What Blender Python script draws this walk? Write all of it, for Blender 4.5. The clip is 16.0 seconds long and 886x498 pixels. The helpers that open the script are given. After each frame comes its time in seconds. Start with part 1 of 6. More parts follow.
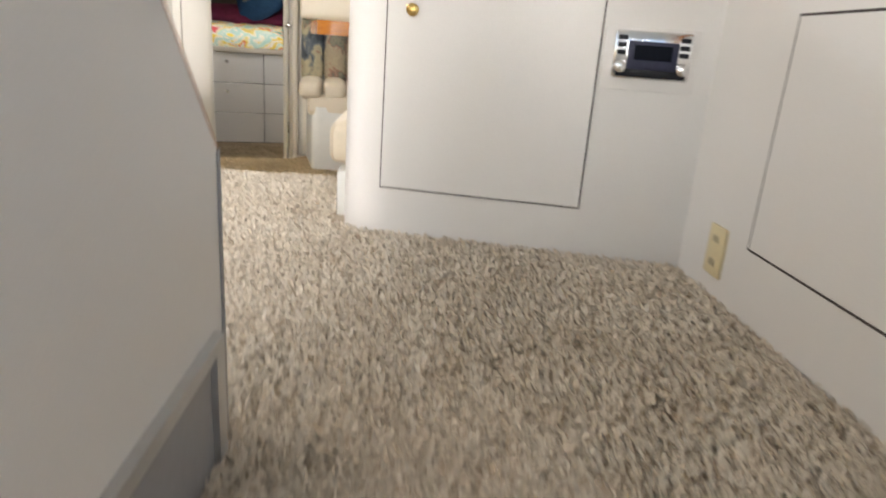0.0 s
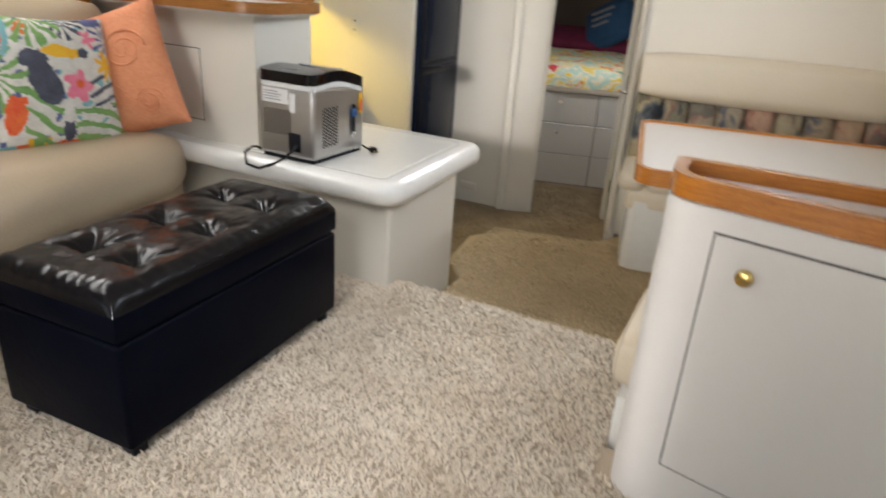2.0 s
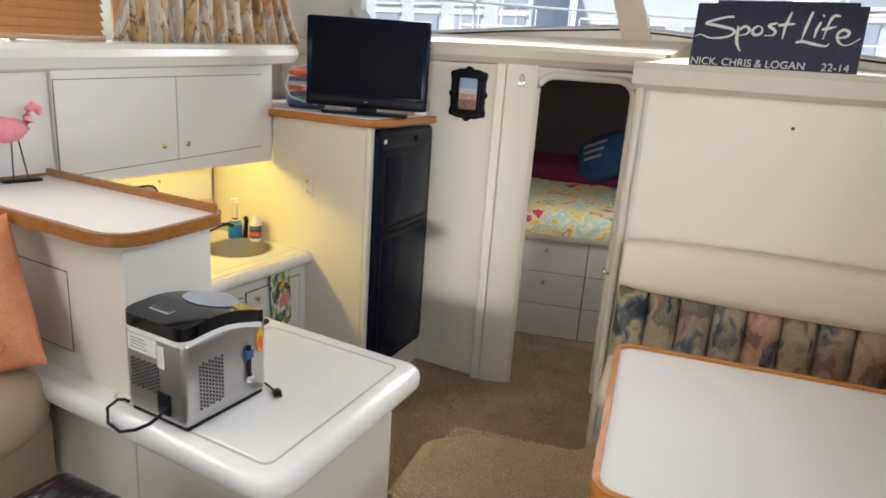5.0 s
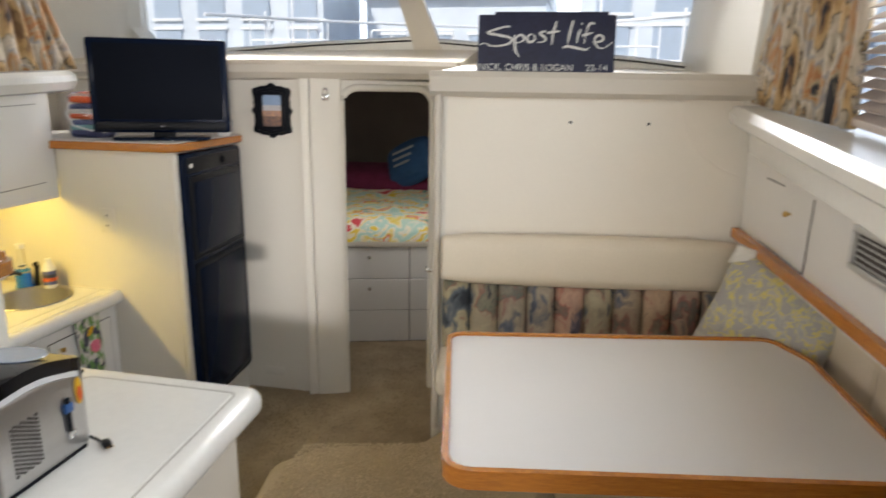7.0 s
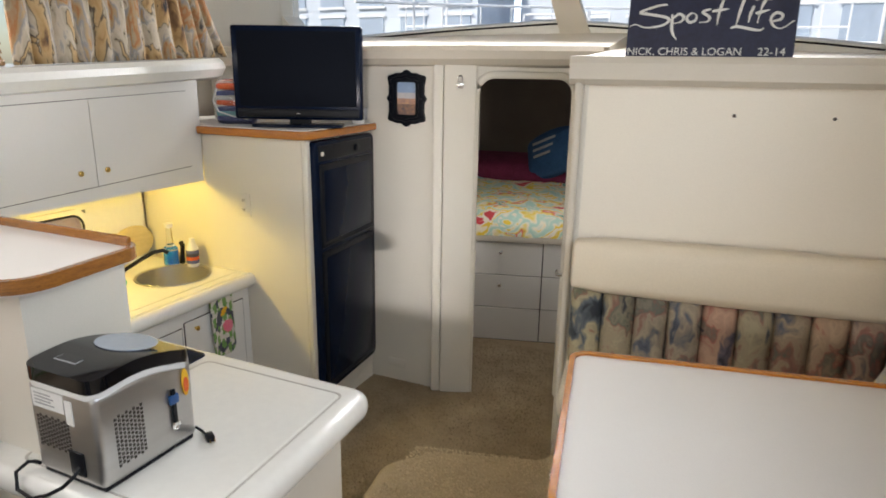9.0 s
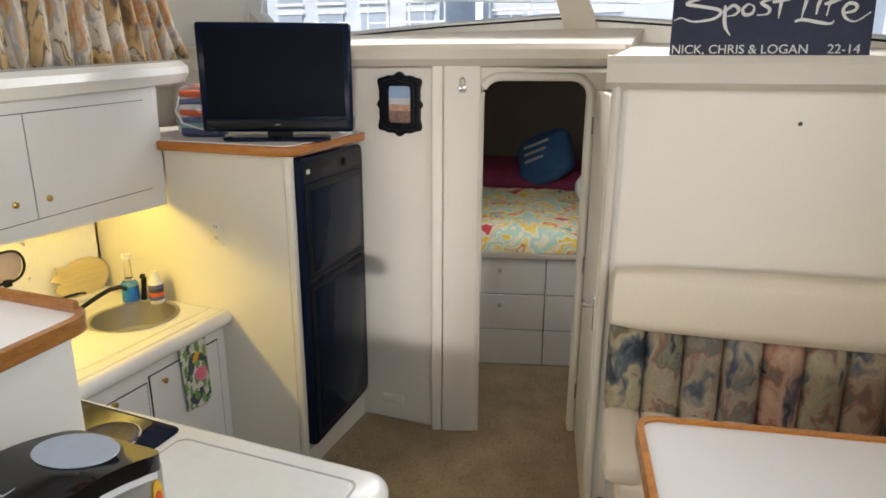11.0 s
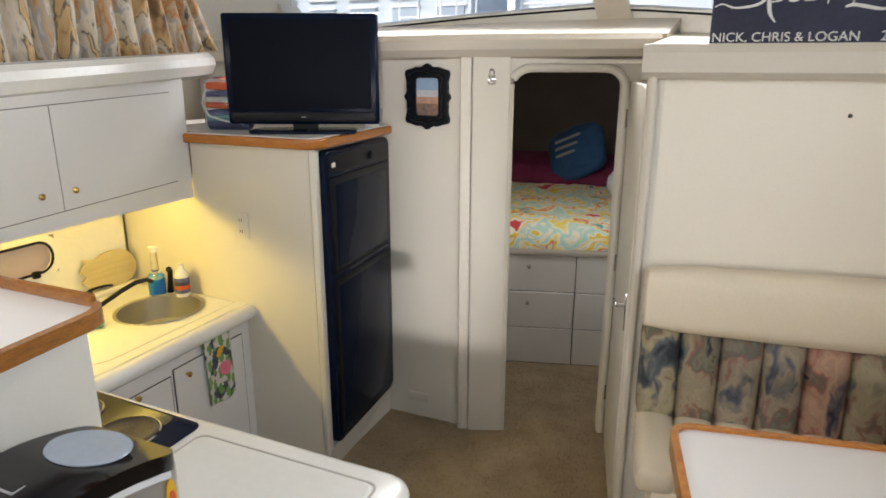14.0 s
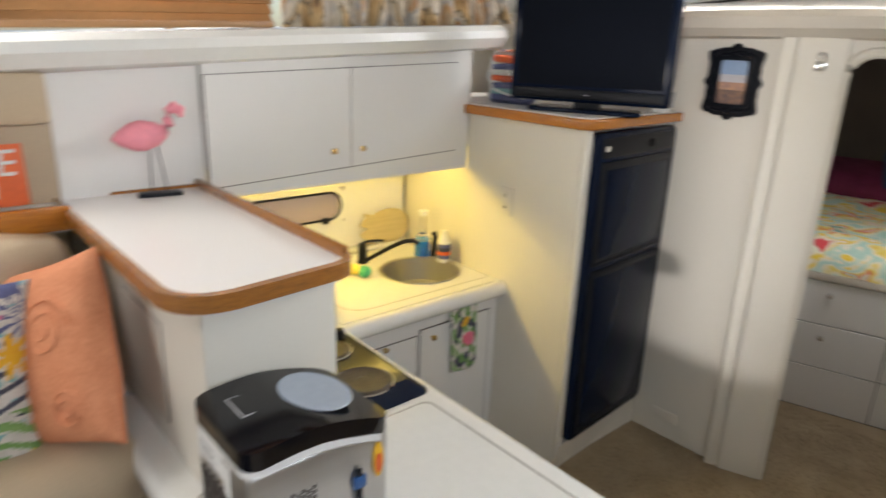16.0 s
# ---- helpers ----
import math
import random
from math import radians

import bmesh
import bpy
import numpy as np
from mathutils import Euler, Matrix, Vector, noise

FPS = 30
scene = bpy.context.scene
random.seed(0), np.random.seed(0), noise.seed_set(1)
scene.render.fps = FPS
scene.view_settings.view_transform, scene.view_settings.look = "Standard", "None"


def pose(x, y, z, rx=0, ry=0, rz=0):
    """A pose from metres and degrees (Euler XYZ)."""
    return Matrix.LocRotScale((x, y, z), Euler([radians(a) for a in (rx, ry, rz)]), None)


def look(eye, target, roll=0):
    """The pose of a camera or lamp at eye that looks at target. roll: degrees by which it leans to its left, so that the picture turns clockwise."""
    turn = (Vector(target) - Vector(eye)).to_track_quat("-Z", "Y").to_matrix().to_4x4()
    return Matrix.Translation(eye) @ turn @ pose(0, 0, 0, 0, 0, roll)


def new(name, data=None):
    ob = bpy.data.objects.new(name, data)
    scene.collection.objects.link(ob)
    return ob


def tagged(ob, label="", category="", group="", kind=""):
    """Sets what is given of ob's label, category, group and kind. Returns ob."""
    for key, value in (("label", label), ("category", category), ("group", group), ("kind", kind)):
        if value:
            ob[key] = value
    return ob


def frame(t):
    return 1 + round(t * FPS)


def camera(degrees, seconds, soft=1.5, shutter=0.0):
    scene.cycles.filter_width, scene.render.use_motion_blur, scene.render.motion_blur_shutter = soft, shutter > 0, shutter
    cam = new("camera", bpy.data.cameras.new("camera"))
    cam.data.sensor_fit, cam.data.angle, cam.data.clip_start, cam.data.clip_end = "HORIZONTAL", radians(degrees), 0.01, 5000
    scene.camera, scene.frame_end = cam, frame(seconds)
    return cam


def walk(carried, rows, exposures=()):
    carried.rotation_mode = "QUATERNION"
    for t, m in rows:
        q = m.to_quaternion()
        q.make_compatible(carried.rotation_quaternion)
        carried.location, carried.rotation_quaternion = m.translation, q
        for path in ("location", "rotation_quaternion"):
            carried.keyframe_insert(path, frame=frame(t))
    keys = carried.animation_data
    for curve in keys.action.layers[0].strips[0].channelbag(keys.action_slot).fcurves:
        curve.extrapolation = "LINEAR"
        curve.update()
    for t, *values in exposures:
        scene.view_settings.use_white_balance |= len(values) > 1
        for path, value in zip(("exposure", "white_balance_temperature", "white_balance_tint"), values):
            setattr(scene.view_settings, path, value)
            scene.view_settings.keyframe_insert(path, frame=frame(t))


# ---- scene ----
cam = camera(69.0, 16.0, soft=1.7, shutter=0.5)
PATH = [
    (0, (0.265, 0.717, 0.512), (0.389, 2.619, -0.094), 4.3),
    (0.5, (0.317, 0.952, 0.665), (0.197, 2.85, 0.047), -0.4),
    (1, (0.302, 1.068, 0.793), (-0.085, 2.936, 0.192), 0.3),
    (1.5, (0.254, 1.167, 0.914), (-0.38, 2.918, 0.186), 1.1),
    (2, (0.232, 1.255, 1.024), (-0.573, 2.921, 0.266), 4.1),
    (2.5, (0.212, 1.433, 1.102), (-0.833, 2.975, 0.374), 3.0),
    (3, (0.156, 1.533, 1.271), (-0.862, 3.067, 0.49), 3.3),
    (3.5, (0.079, 1.682, 1.339), (-0.847, 3.307, 0.631), 4.7),
    (5.8, (0.199, 1.974, 1.426), (-0.637, 3.727, 0.946), 2.2),
    (6, (0.183, 1.956, 1.426), (-0.57, 3.746, 0.949), 1.8),
    (6.5, (0.139, 1.894, 1.407), (-0.407, 3.744, 0.879), 1.4),
    (7, (0.175, 1.876, 1.418), (-0.209, 3.779, 0.938), 0.9),
    (7.5, (0.225, 1.9, 1.403), (0.025, 3.839, 0.953), 1.3),
    (8, (0.253, 1.956, 1.4), (0.006, 3.883, 0.923), 0.5),
    (8.5, (0.256, 2.042, 1.427), (-0.268, 3.912, 0.948), 1.7),
    (9, (0.177, 2.101, 1.426), (-0.62, 3.858, 0.899), 0.9),
    (9.5, (0.005, 2.227, 1.441), (-0.711, 4.041, 0.996), 2.5),
    (10, (-0.124, 2.347, 1.454), (-0.816, 4.149, 0.929), 0.4),
    (12.5, (-0.181, 2.436, 1.443), (-0.874, 4.233, 0.904), 0.2),
    (13, (-0.144, 2.345, 1.444), (-0.868, 4.143, 0.948), 0.6),
    (13.5, (-0.157, 2.362, 1.434), (-0.902, 4.137, 0.892), 0.6),
    (14, (-0.181, 2.479, 1.434), (-0.956, 4.239, 0.884), 0.1),
    (14.5, (-0.223, 2.628, 1.457), (-1.069, 4.349, 0.889), 0.6),
    (15, (-0.229, 2.728, 1.442), (-1.087, 4.442, 0.87), 0.4),
    (15.5, (-0.256, 2.715, 1.422), (-1.375, 4.264, 0.83), 0.1),
    (16, (-0.224, 2.63, 1.396), (-1.653, 3.891, 0.789), 2.2),
]
walk(cam, [(t, look(eye, target, roll)) for t, eye, target, roll in PATH], [(0.0, 0.6), (0.5, 0.28), (1.0, -0.02), (2.0, 0.0), (3.5, 0.0), (6.0, -0.08), (16.0, -0.08)])

# ---- world and light ----
world = bpy.data.worlds.new("sky")
scene.world = world
world.use_nodes = True
wn, wl = world.node_tree.nodes, world.node_tree.links
sky = wn.new("ShaderNodeTexSky")
sky.sky_type, sky.sun_disc = "NISHITA", False
sky.sun_elevation, sky.sun_rotation = radians(46), radians(212)
wl.new(sky.outputs[0], wn["Background"].inputs[0])
wn["Background"].inputs[1].default_value = 0.15


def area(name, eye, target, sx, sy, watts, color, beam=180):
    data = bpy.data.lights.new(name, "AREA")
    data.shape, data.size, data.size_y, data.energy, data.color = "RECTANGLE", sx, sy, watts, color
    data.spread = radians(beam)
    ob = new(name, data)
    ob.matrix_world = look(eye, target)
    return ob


sun_data = bpy.data.lights.new("sun", "SUN")
sun_data.energy, sun_data.angle, sun_data.color = 5.0, radians(0.6), (1.0, 0.95, 0.87)
new("sun", sun_data).matrix_world = look((-5, -8, 10), (0, 0, 0))
area("entrance_daylight", (2.25, -2.6, -0.05), (-1.25, 5.0, 0.45), 0.40, 0.10, 13.0, (1.0, 0.945, 0.925), 34)
# Added fills from an unseen aft opening: dinette bulkhead, low saloon, carpet.
area("dinette_fill", (-0.95, -2.5, 1.45), (0.25, 4.8, 0.85), 1.8, 0.4, 3.0, (1.0, 0.95, 0.91), 30)
area("aft_low_fill", (-1.0, -2.5, 0.5), (-0.7, 4.6, 0.3), 1.2, 0.8, 14, (1.0, 0.945, 0.935))
area("carpet_fill", (-0.15, 0.55, 1.75), (-0.72, 2.35, 0.0), 0.6, 0.4, 2.5, (1.0, 0.975, 0.98), 44)
area("windscreen_daylight", (-0.9, 5.75, 1.99), (-0.8, 1.9, 0.3), 2.6, 0.12, 26, (0.97, 0.98, 1.0), 120)
area("port_window_daylight", (-2.28, 2.5, 1.63), (0.3, 3.5, 0.35), 2.6, 0.2, 20, (1.0, 0.97, 0.94), 150)
area("starboard_window_daylight", (0.84, 3.2, 1.80), (-2.0, 3.9, 0.95), 2.4, 0.3, 18, (0.82, 0.90, 1.0), 130)
# Added lamp with no source of its own; brightens the berth drawers and quilt.
area("berth_fill", (-0.95, 5.9, 1.42), (-0.95, 6.35, 0.0), 0.4, 0.3, 9.0, (1.0, 0.96, 0.94))
area("galley_strip_lamp", (-2.48, 4.05, 0.943), (-2.44, 4.05, 0.0), 1.0, 0.05, 2.0, (1.0, 0.72, 0.13))
# Added spot for the strip's sideways light; brightens the refrigerator cabinet's side.
area("refrigerator_side_fill", (-2.47, 3.62, 0.925), (-2.12, 4.6, 0.50), 0.05, 0.05, 2.9, (1.0, 0.73, 0.16), 120)


# ---- materials ----
def M(name, base, rough=0.5, metal=0.0, var=0.08, scale=3.0, bump=0.05, bscale=60.0, coat=0.0, other=None, stretch=(1, 1, 1), spec=0.5):
    """A surface with broad stains and fine grain; other: the colour that it varies towards."""
    m = bpy.data.materials.new(name)
    m.use_nodes = True
    n, l = m.node_tree.nodes, m.node_tree.links
    b = n["Principled BSDF"]
    tc, mp = n.new("ShaderNodeTexCoord"), n.new("ShaderNodeMapping")
    mp.inputs["Scale"].default_value = stretch
    l.new(tc.outputs["Object"], mp.inputs[0])
    big, fine, mix = n.new("ShaderNodeTexNoise"), n.new("ShaderNodeTexNoise"), n.new("ShaderNodeMix")
    big.inputs["Scale"].default_value, big.inputs["Detail"].default_value = scale, 5
    fine.inputs["Scale"].default_value, fine.inputs["Detail"].default_value = bscale, 4
    for t in (big, fine):
        l.new(mp.outputs[0], t.inputs["Vector"])
    add = n.new("ShaderNodeMath")
    add.operation = "MULTIPLY_ADD"
    add.inputs[1].default_value = 0.6
    l.new(fine.outputs[0], add.inputs[0])
    half = n.new("ShaderNodeMath")
    half.operation = "MULTIPLY"
    half.inputs[1].default_value = 0.5
    l.new(big.outputs[0], half.inputs[0])
    l.new(half.outputs[0], add.inputs[2])
    ramp = n.new("ShaderNodeMapRange")
    ramp.inputs["From Min"].default_value, ramp.inputs["From Max"].default_value = 0.35, 0.75
    l.new(add.outputs[0], ramp.inputs["Value"])
    mix.data_type = "RGBA"
    dark = other or tuple(c * (1 - 2 * var) for c in base)
    mix.inputs[6].default_value, mix.inputs[7].default_value = (*base, 1), (*dark, 1)
    l.new(ramp.outputs[0], mix.inputs[0])
    l.new(mix.outputs[2], b.inputs["Base Color"])
    b.inputs["Metallic"].default_value = metal
    b.inputs["Specular IOR Level"].default_value = spec
    rr = n.new("ShaderNodeMapRange")
    rr.inputs["To Min"].default_value, rr.inputs["To Max"].default_value = max(0.02, rough * 0.85), min(1, rough * 1.15)
    l.new(big.outputs[0], rr.inputs["Value"])
    l.new(rr.outputs[0], b.inputs["Roughness"])
    b.inputs["Coat Weight"].default_value, b.inputs["Coat Roughness"].default_value = coat, 0.2
    bp = n.new("ShaderNodeBump")
    bp.inputs["Strength"].default_value, bp.inputs["Distance"].default_value = bump, 0.004
    l.new(fine.outputs[0], bp.inputs["Height"])
    l.new(bp.outputs[0], b.inputs["Normal"])
    return m


def island(m, low, high):
    """Varies the brightness from one loose piece of the mesh to the next."""
    n, l = m.node_tree.nodes, m.node_tree.links
    b = n["Principled BSDF"]
    src = b.inputs["Base Color"].links[0].from_socket
    g, r, mul = n.new("ShaderNodeNewGeometry"), n.new("ShaderNodeMapRange"), n.new("ShaderNodeMix")
    r.inputs["To Min"].default_value, r.inputs["To Max"].default_value = low, high
    l.new(g.outputs["Random Per Island"], r.inputs["Value"])
    mul.data_type, mul.blend_type = "RGBA", "MULTIPLY"
    mul.inputs[0].default_value = 1
    l.new(src, mul.inputs[6])
    l.new(r.outputs[0], mul.inputs[7])
    l.new(mul.outputs[2], b.inputs["Base Color"])
    return m


def print_fabric(name, stops, scale=9.0, warp=0.12, rough=0.8, stretch=(1, 1, 1), weave=420.0, tints=(), detail=4.5):
    """Cloth with a painted pattern of blots; stops: (place, colour)."""
    m = bpy.data.materials.new(name)
    m.use_nodes = True
    n, l = m.node_tree.nodes, m.node_tree.links
    b = n["Principled BSDF"]
    tc, mp = n.new("ShaderNodeTexCoord"), n.new("ShaderNodeMapping")
    mp.inputs["Scale"].default_value = stretch
    l.new(tc.outputs["Object"], mp.inputs[0])
    nz, vm = n.new("ShaderNodeTexNoise"), n.new("ShaderNodeVectorMath")
    nz.inputs["Scale"].default_value = scale * 1.3
    l.new(mp.outputs[0], nz.inputs["Vector"])
    vm.operation = "MULTIPLY_ADD"
    vm.inputs[1].default_value = (warp, warp, warp)
    l.new(nz.outputs["Color"], vm.inputs[0])
    l.new(mp.outputs[0], vm.inputs[2])
    vo = n.new("ShaderNodeTexNoise")
    vo.inputs["Scale"].default_value, vo.inputs["Detail"].default_value, vo.inputs["Distortion"].default_value = scale, detail, 0.3
    l.new(vm.outputs[0], vo.inputs["Vector"])
    ramp = n.new("ShaderNodeValToRGB")
    els = ramp.color_ramp.elements
    while len(els) < len(stops):
        els.new(0.5)
    for e, (p, c) in zip(els, stops):
        e.position, e.color = p, (*c, 1)
    l.new(vo.outputs[0], ramp.inputs[0])
    l.new(ramp.outputs[0], b.inputs["Base Color"])
    if tints:
        info, tr, mul = n.new("ShaderNodeObjectInfo"), n.new("ShaderNodeValToRGB"), n.new("ShaderNodeMix")
        te = tr.color_ramp.elements
        while len(te) < len(tints):
            te.new(0.5)
        for k, c in enumerate(tints):
            te[k].position, te[k].color = k / (len(tints) - 1), (*c, 1)
        l.new(info.outputs["Random"], tr.inputs[0])
        mul.data_type, mul.blend_type = "RGBA", "MULTIPLY"
        mul.inputs[0].default_value = 1
        l.new(ramp.outputs[0], mul.inputs[6])
        l.new(tr.outputs[0], mul.inputs[7])
        l.new(mul.outputs[2], b.inputs["Base Color"])
    b.inputs["Roughness"].default_value = rough
    wv, bp = n.new("ShaderNodeTexNoise"), n.new("ShaderNodeBump")
    wv.inputs["Scale"].default_value = weave
    l.new(tc.outputs["Object"], wv.inputs["Vector"])
    bp.inputs["Strength"].default_value, bp.inputs["Distance"].default_value = 0.25, 0.002
    l.new(wv.outputs[0], bp.inputs["Height"])
    l.new(bp.outputs[0], b.inputs["Normal"])
    return m


def glow(name, color, strength):
    m = bpy.data.materials.new(name)
    m.use_nodes = True
    b = m.node_tree.nodes["Principled BSDF"]
    b.inputs["Base Color"].default_value = (*color, 1)
    b.inputs["Emission Color"].default_value, b.inputs["Emission Strength"].default_value = (*color, 1), strength
    return m


def glass(name, tint=(1, 1, 1), rough=0.02):
    m = bpy.data.materials.new(name)
    m.use_nodes = True
    b = m.node_tree.nodes["Principled BSDF"]
    b.inputs["Base Color"].default_value, b.inputs["Roughness"].default_value = (*tint, 1), rough
    b.inputs["Transmission Weight"].default_value, b.inputs["IOR"].default_value = 1.0, 1.45
    return m


WALL = M("cream_wall_vinyl", (0.74, 0.70, 0.62), 0.5, var=0.03, scale=1.5, bump=0.12, bscale=220)
# Bulkhead vinyl lightened, lip and dash vinyl darkened: shading put into the colour.
PADDED = M("lightened_cream_padded_vinyl", (0.81, 0.745, 0.64), 0.5, var=0.04, scale=1.2, bump=0.15, bscale=240)
WARM = M("darkened_cream_padded_vinyl", (0.63, 0.575, 0.49), 0.55, var=0.04, scale=1.2, bump=0.15, bscale=240)
GEL = M("white_gelcoat", (0.80, 0.79, 0.75), 0.22, var=0.03, scale=2.0, bump=0.02, bscale=40, coat=0.3)
LAM = M("off_white_laminate", (0.77, 0.75, 0.72), 0.32, var=0.03, scale=2.5, bump=0.06, bscale=300)
TOP = M("pale_laminate_top", (0.80, 0.77, 0.74), 0.22, var=0.03, scale=3, bump=0.03, bscale=260)
GAP = M("dark_joint", (0.06, 0.05, 0.045), 0.8, var=0.1)
TRIMW = M("oak_trim", (0.58, 0.215, 0.025), 0.24, var=0.2, scale=14, bump=0.15, bscale=90, coat=0.25, other=(0.30, 0.095, 0.012), stretch=(1.2, 1.2, 16))
DARKW = M("dark_oak_trim", (0.44, 0.175, 0.03), 0.16, var=0.2, scale=14, bump=0.15, bscale=90, coat=0.3, other=(0.17, 0.065, 0.02), stretch=(1.2, 1.2, 16))
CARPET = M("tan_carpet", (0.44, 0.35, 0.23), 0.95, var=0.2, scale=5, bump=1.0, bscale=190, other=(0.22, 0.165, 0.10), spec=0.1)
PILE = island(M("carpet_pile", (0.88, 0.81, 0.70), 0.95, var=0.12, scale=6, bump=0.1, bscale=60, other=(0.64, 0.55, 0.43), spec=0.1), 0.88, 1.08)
PILED = island(M("galley_carpet_pile", (0.45, 0.36, 0.24), 0.95, var=0.12, scale=5, bump=0.1, bscale=60, other=(0.24, 0.18, 0.11), spec=0.1), 0.85, 1.06)
# Step pile and ground: galley carpet lightened, the step's light put into colour.
PILES = island(M("lit_step_carpet_pile", (0.80, 0.66, 0.44), 0.95, var=0.12, scale=5, bump=0.1, bscale=60, other=(0.54, 0.42, 0.26), spec=0.1), 0.85, 1.06)
STEPC = M("lit_step_carpet_ground", (0.64, 0.52, 0.34), 0.95, var=0.2, scale=6, bump=1.0, bscale=190, other=(0.40, 0.31, 0.19), spec=0.1)
# Darker than its pile: shade between the tufts is put into the ground.
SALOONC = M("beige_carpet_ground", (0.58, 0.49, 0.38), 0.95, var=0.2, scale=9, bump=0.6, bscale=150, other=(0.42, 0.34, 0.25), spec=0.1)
PLATE = M("dark_glossy_plate", (0.022, 0.02, 0.017), 0.13, var=0.2, scale=6, bump=0.04, bscale=120)
HOTPLATE = M("worn_iron_hotplate", (0.13, 0.105, 0.08), 0.42, 0.4, var=0.25, scale=14, bump=0.2, bscale=120, other=(0.05, 0.042, 0.036))
BOWL = M("dull_steel_bowl", (0.50, 0.48, 0.43), 0.42, 0.9, var=0.08, scale=4, bump=0.06, bscale=180)
SOFA = M("beige_sofa_vinyl", (0.52, 0.41, 0.28), 0.38, var=0.06, scale=3, bump=0.2, bscale=160)
BENCH = M("cream_bench_vinyl", (0.73, 0.635, 0.49), 0.42, var=0.05, scale=3, bump=0.2, bscale=160)
LEATHER = M("black_leather", (0.005, 0.0045, 0.006), 0.21, var=0.2, scale=6, bump=0.14, bscale=60, spec=0.24)
BLACK = M("black_plastic", (0.007, 0.008, 0.012), 0.4, var=0.15, scale=5, bump=0.08, bscale=200, spec=0.2)
GLOSS = M("gloss_black_panel", (0.004, 0.009, 0.026), 0.18, var=0.1, scale=4, bump=0.02, bscale=20, spec=0.11)
LIDBLACK = M("polished_black_plastic", (0.003, 0.003, 0.005), 0.07, var=0.1, scale=4, bump=0.01, bscale=20, spec=0.5)
SCREEN = M("dark_tv_screen", (0.004, 0.006, 0.012), 0.35, var=0.1, scale=4, bump=0.01, spec=0.04)
# Darker, duller copy of the leather: shade of the ottoman's sides in the material.
LEATHERB = M("shaded_black_leather", (0.003, 0.004, 0.009), 0.3, var=0.2, scale=6, bump=0.12, bscale=60, spec=0.04)
STEEL = M("brushed_steel", (0.52, 0.51, 0.50), 0.3, 0.9, var=0.06, scale=4, bump=0.08, bscale=180, stretch=(1, 1, 14))
CHROME = M("chrome", (0.75, 0.75, 0.75), 0.12, 1.0, var=0.03)
BRASS = M("polished_brass", (0.72, 0.50, 0.18), 0.2, 1.0, var=0.08)
WHITEP = M("white_plastic", (0.78, 0.78, 0.77), 0.35, var=0.03)
IVORY = M("ivory_plastic", (0.72, 0.62, 0.38), 0.4, var=0.04)
GROOVE = M("pale_groove", (0.46, 0.44, 0.40), 0.5, var=0.1)
GREYP = M("grey_plastic", (0.33, 0.33, 0.34), 0.45, var=0.06)
LIDGREY = M("smoked_lid_window", (0.33, 0.39, 0.48), 0.12, var=0.05, coat=0.5)
ORANGE = M("orange_paint", (0.72, 0.13, 0.03), 0.5, var=0.12, scale=8, bump=0.1, bscale=90)
CORAL = M("coral_cotton", (0.78, 0.33, 0.17), 0.8, var=0.1, scale=16, bump=0.5, bscale=120, other=(0.62, 0.22, 0.10))
TEAL = M("teal_cloth", (0.10, 0.36, 0.45), 0.8, var=0.1)
NAVY = M("navy_board", (0.018, 0.022, 0.06), 0.6, var=0.2, scale=7)
CHALK = M("chalk_lettering", (0.75, 0.75, 0.72), 0.8, var=0.1, bscale=300)
PINK = M("pink_felt", (0.85, 0.30, 0.36), 0.85, var=0.1, scale=20, bump=0.3)
SOAPB = M("blue_soap", (0.02, 0.22, 0.62), 0.12, var=0.05, coat=0.5)
GREEN = M("green_plastic", (0.05, 0.42, 0.22), 0.35, var=0.1)
YELLOW = M("yellow_plastic", (0.78, 0.62, 0.08), 0.4, var=0.06)
STRAW = M("pale_bamboo", (0.62, 0.50, 0.26), 0.6, var=0.12, scale=5, bump=0.2, stretch=(1, 1, 12))
MAROON = M("maroon_blanket", (0.19, 0.02, 0.07), 0.9, var=0.2, scale=12, bump=0.5)
BLUEC = M("blue_cushion_cloth", (0.025, 0.085, 0.20), 0.85, var=0.15, scale=14, bump=0.4)
ALU = M("anodised_aluminium", (0.62, 0.63, 0.64), 0.35, 0.8, var=0.05)
SLAT = M("wooden_slat", (0.42, 0.22, 0.09), 0.35, var=0.12, scale=8, bump=0.1, stretch=(1, 1, 12))
SLATW = M("pale_slat", (0.50, 0.40, 0.33), 0.4, var=0.08, scale=8, bump=0.1)
DINETTE = print_fabric("watercolour_floral_cloth", [(0.31, (0.025, 0.028, 0.04)), (0.38, (0.11, 0.12, 0.15)), (0.42, (0.27, 0.22, 0.17)), (0.47, (0.42, 0.34, 0.24)), (0.505, (0.33, 0.26, 0.19)), (0.53, (0.37, 0.29, 0.21)), (0.575, (0.27, 0.13, 0.10)), (0.61, (0.14, 0.14, 0.11)), (0.66, (0.25, 0.21, 0.16)), (0.71, (0.035, 0.035, 0.045))], 9, 0.16, stretch=(1, 1, 0.6), tints=((1.0, 1.0, 0.82), (0.78, 0.80, 0.84), (1.2, 0.82, 0.74), (0.86, 0.92, 0.80), (0.72, 0.70, 0.66), (1.1, 0.98, 0.86)), detail=8)
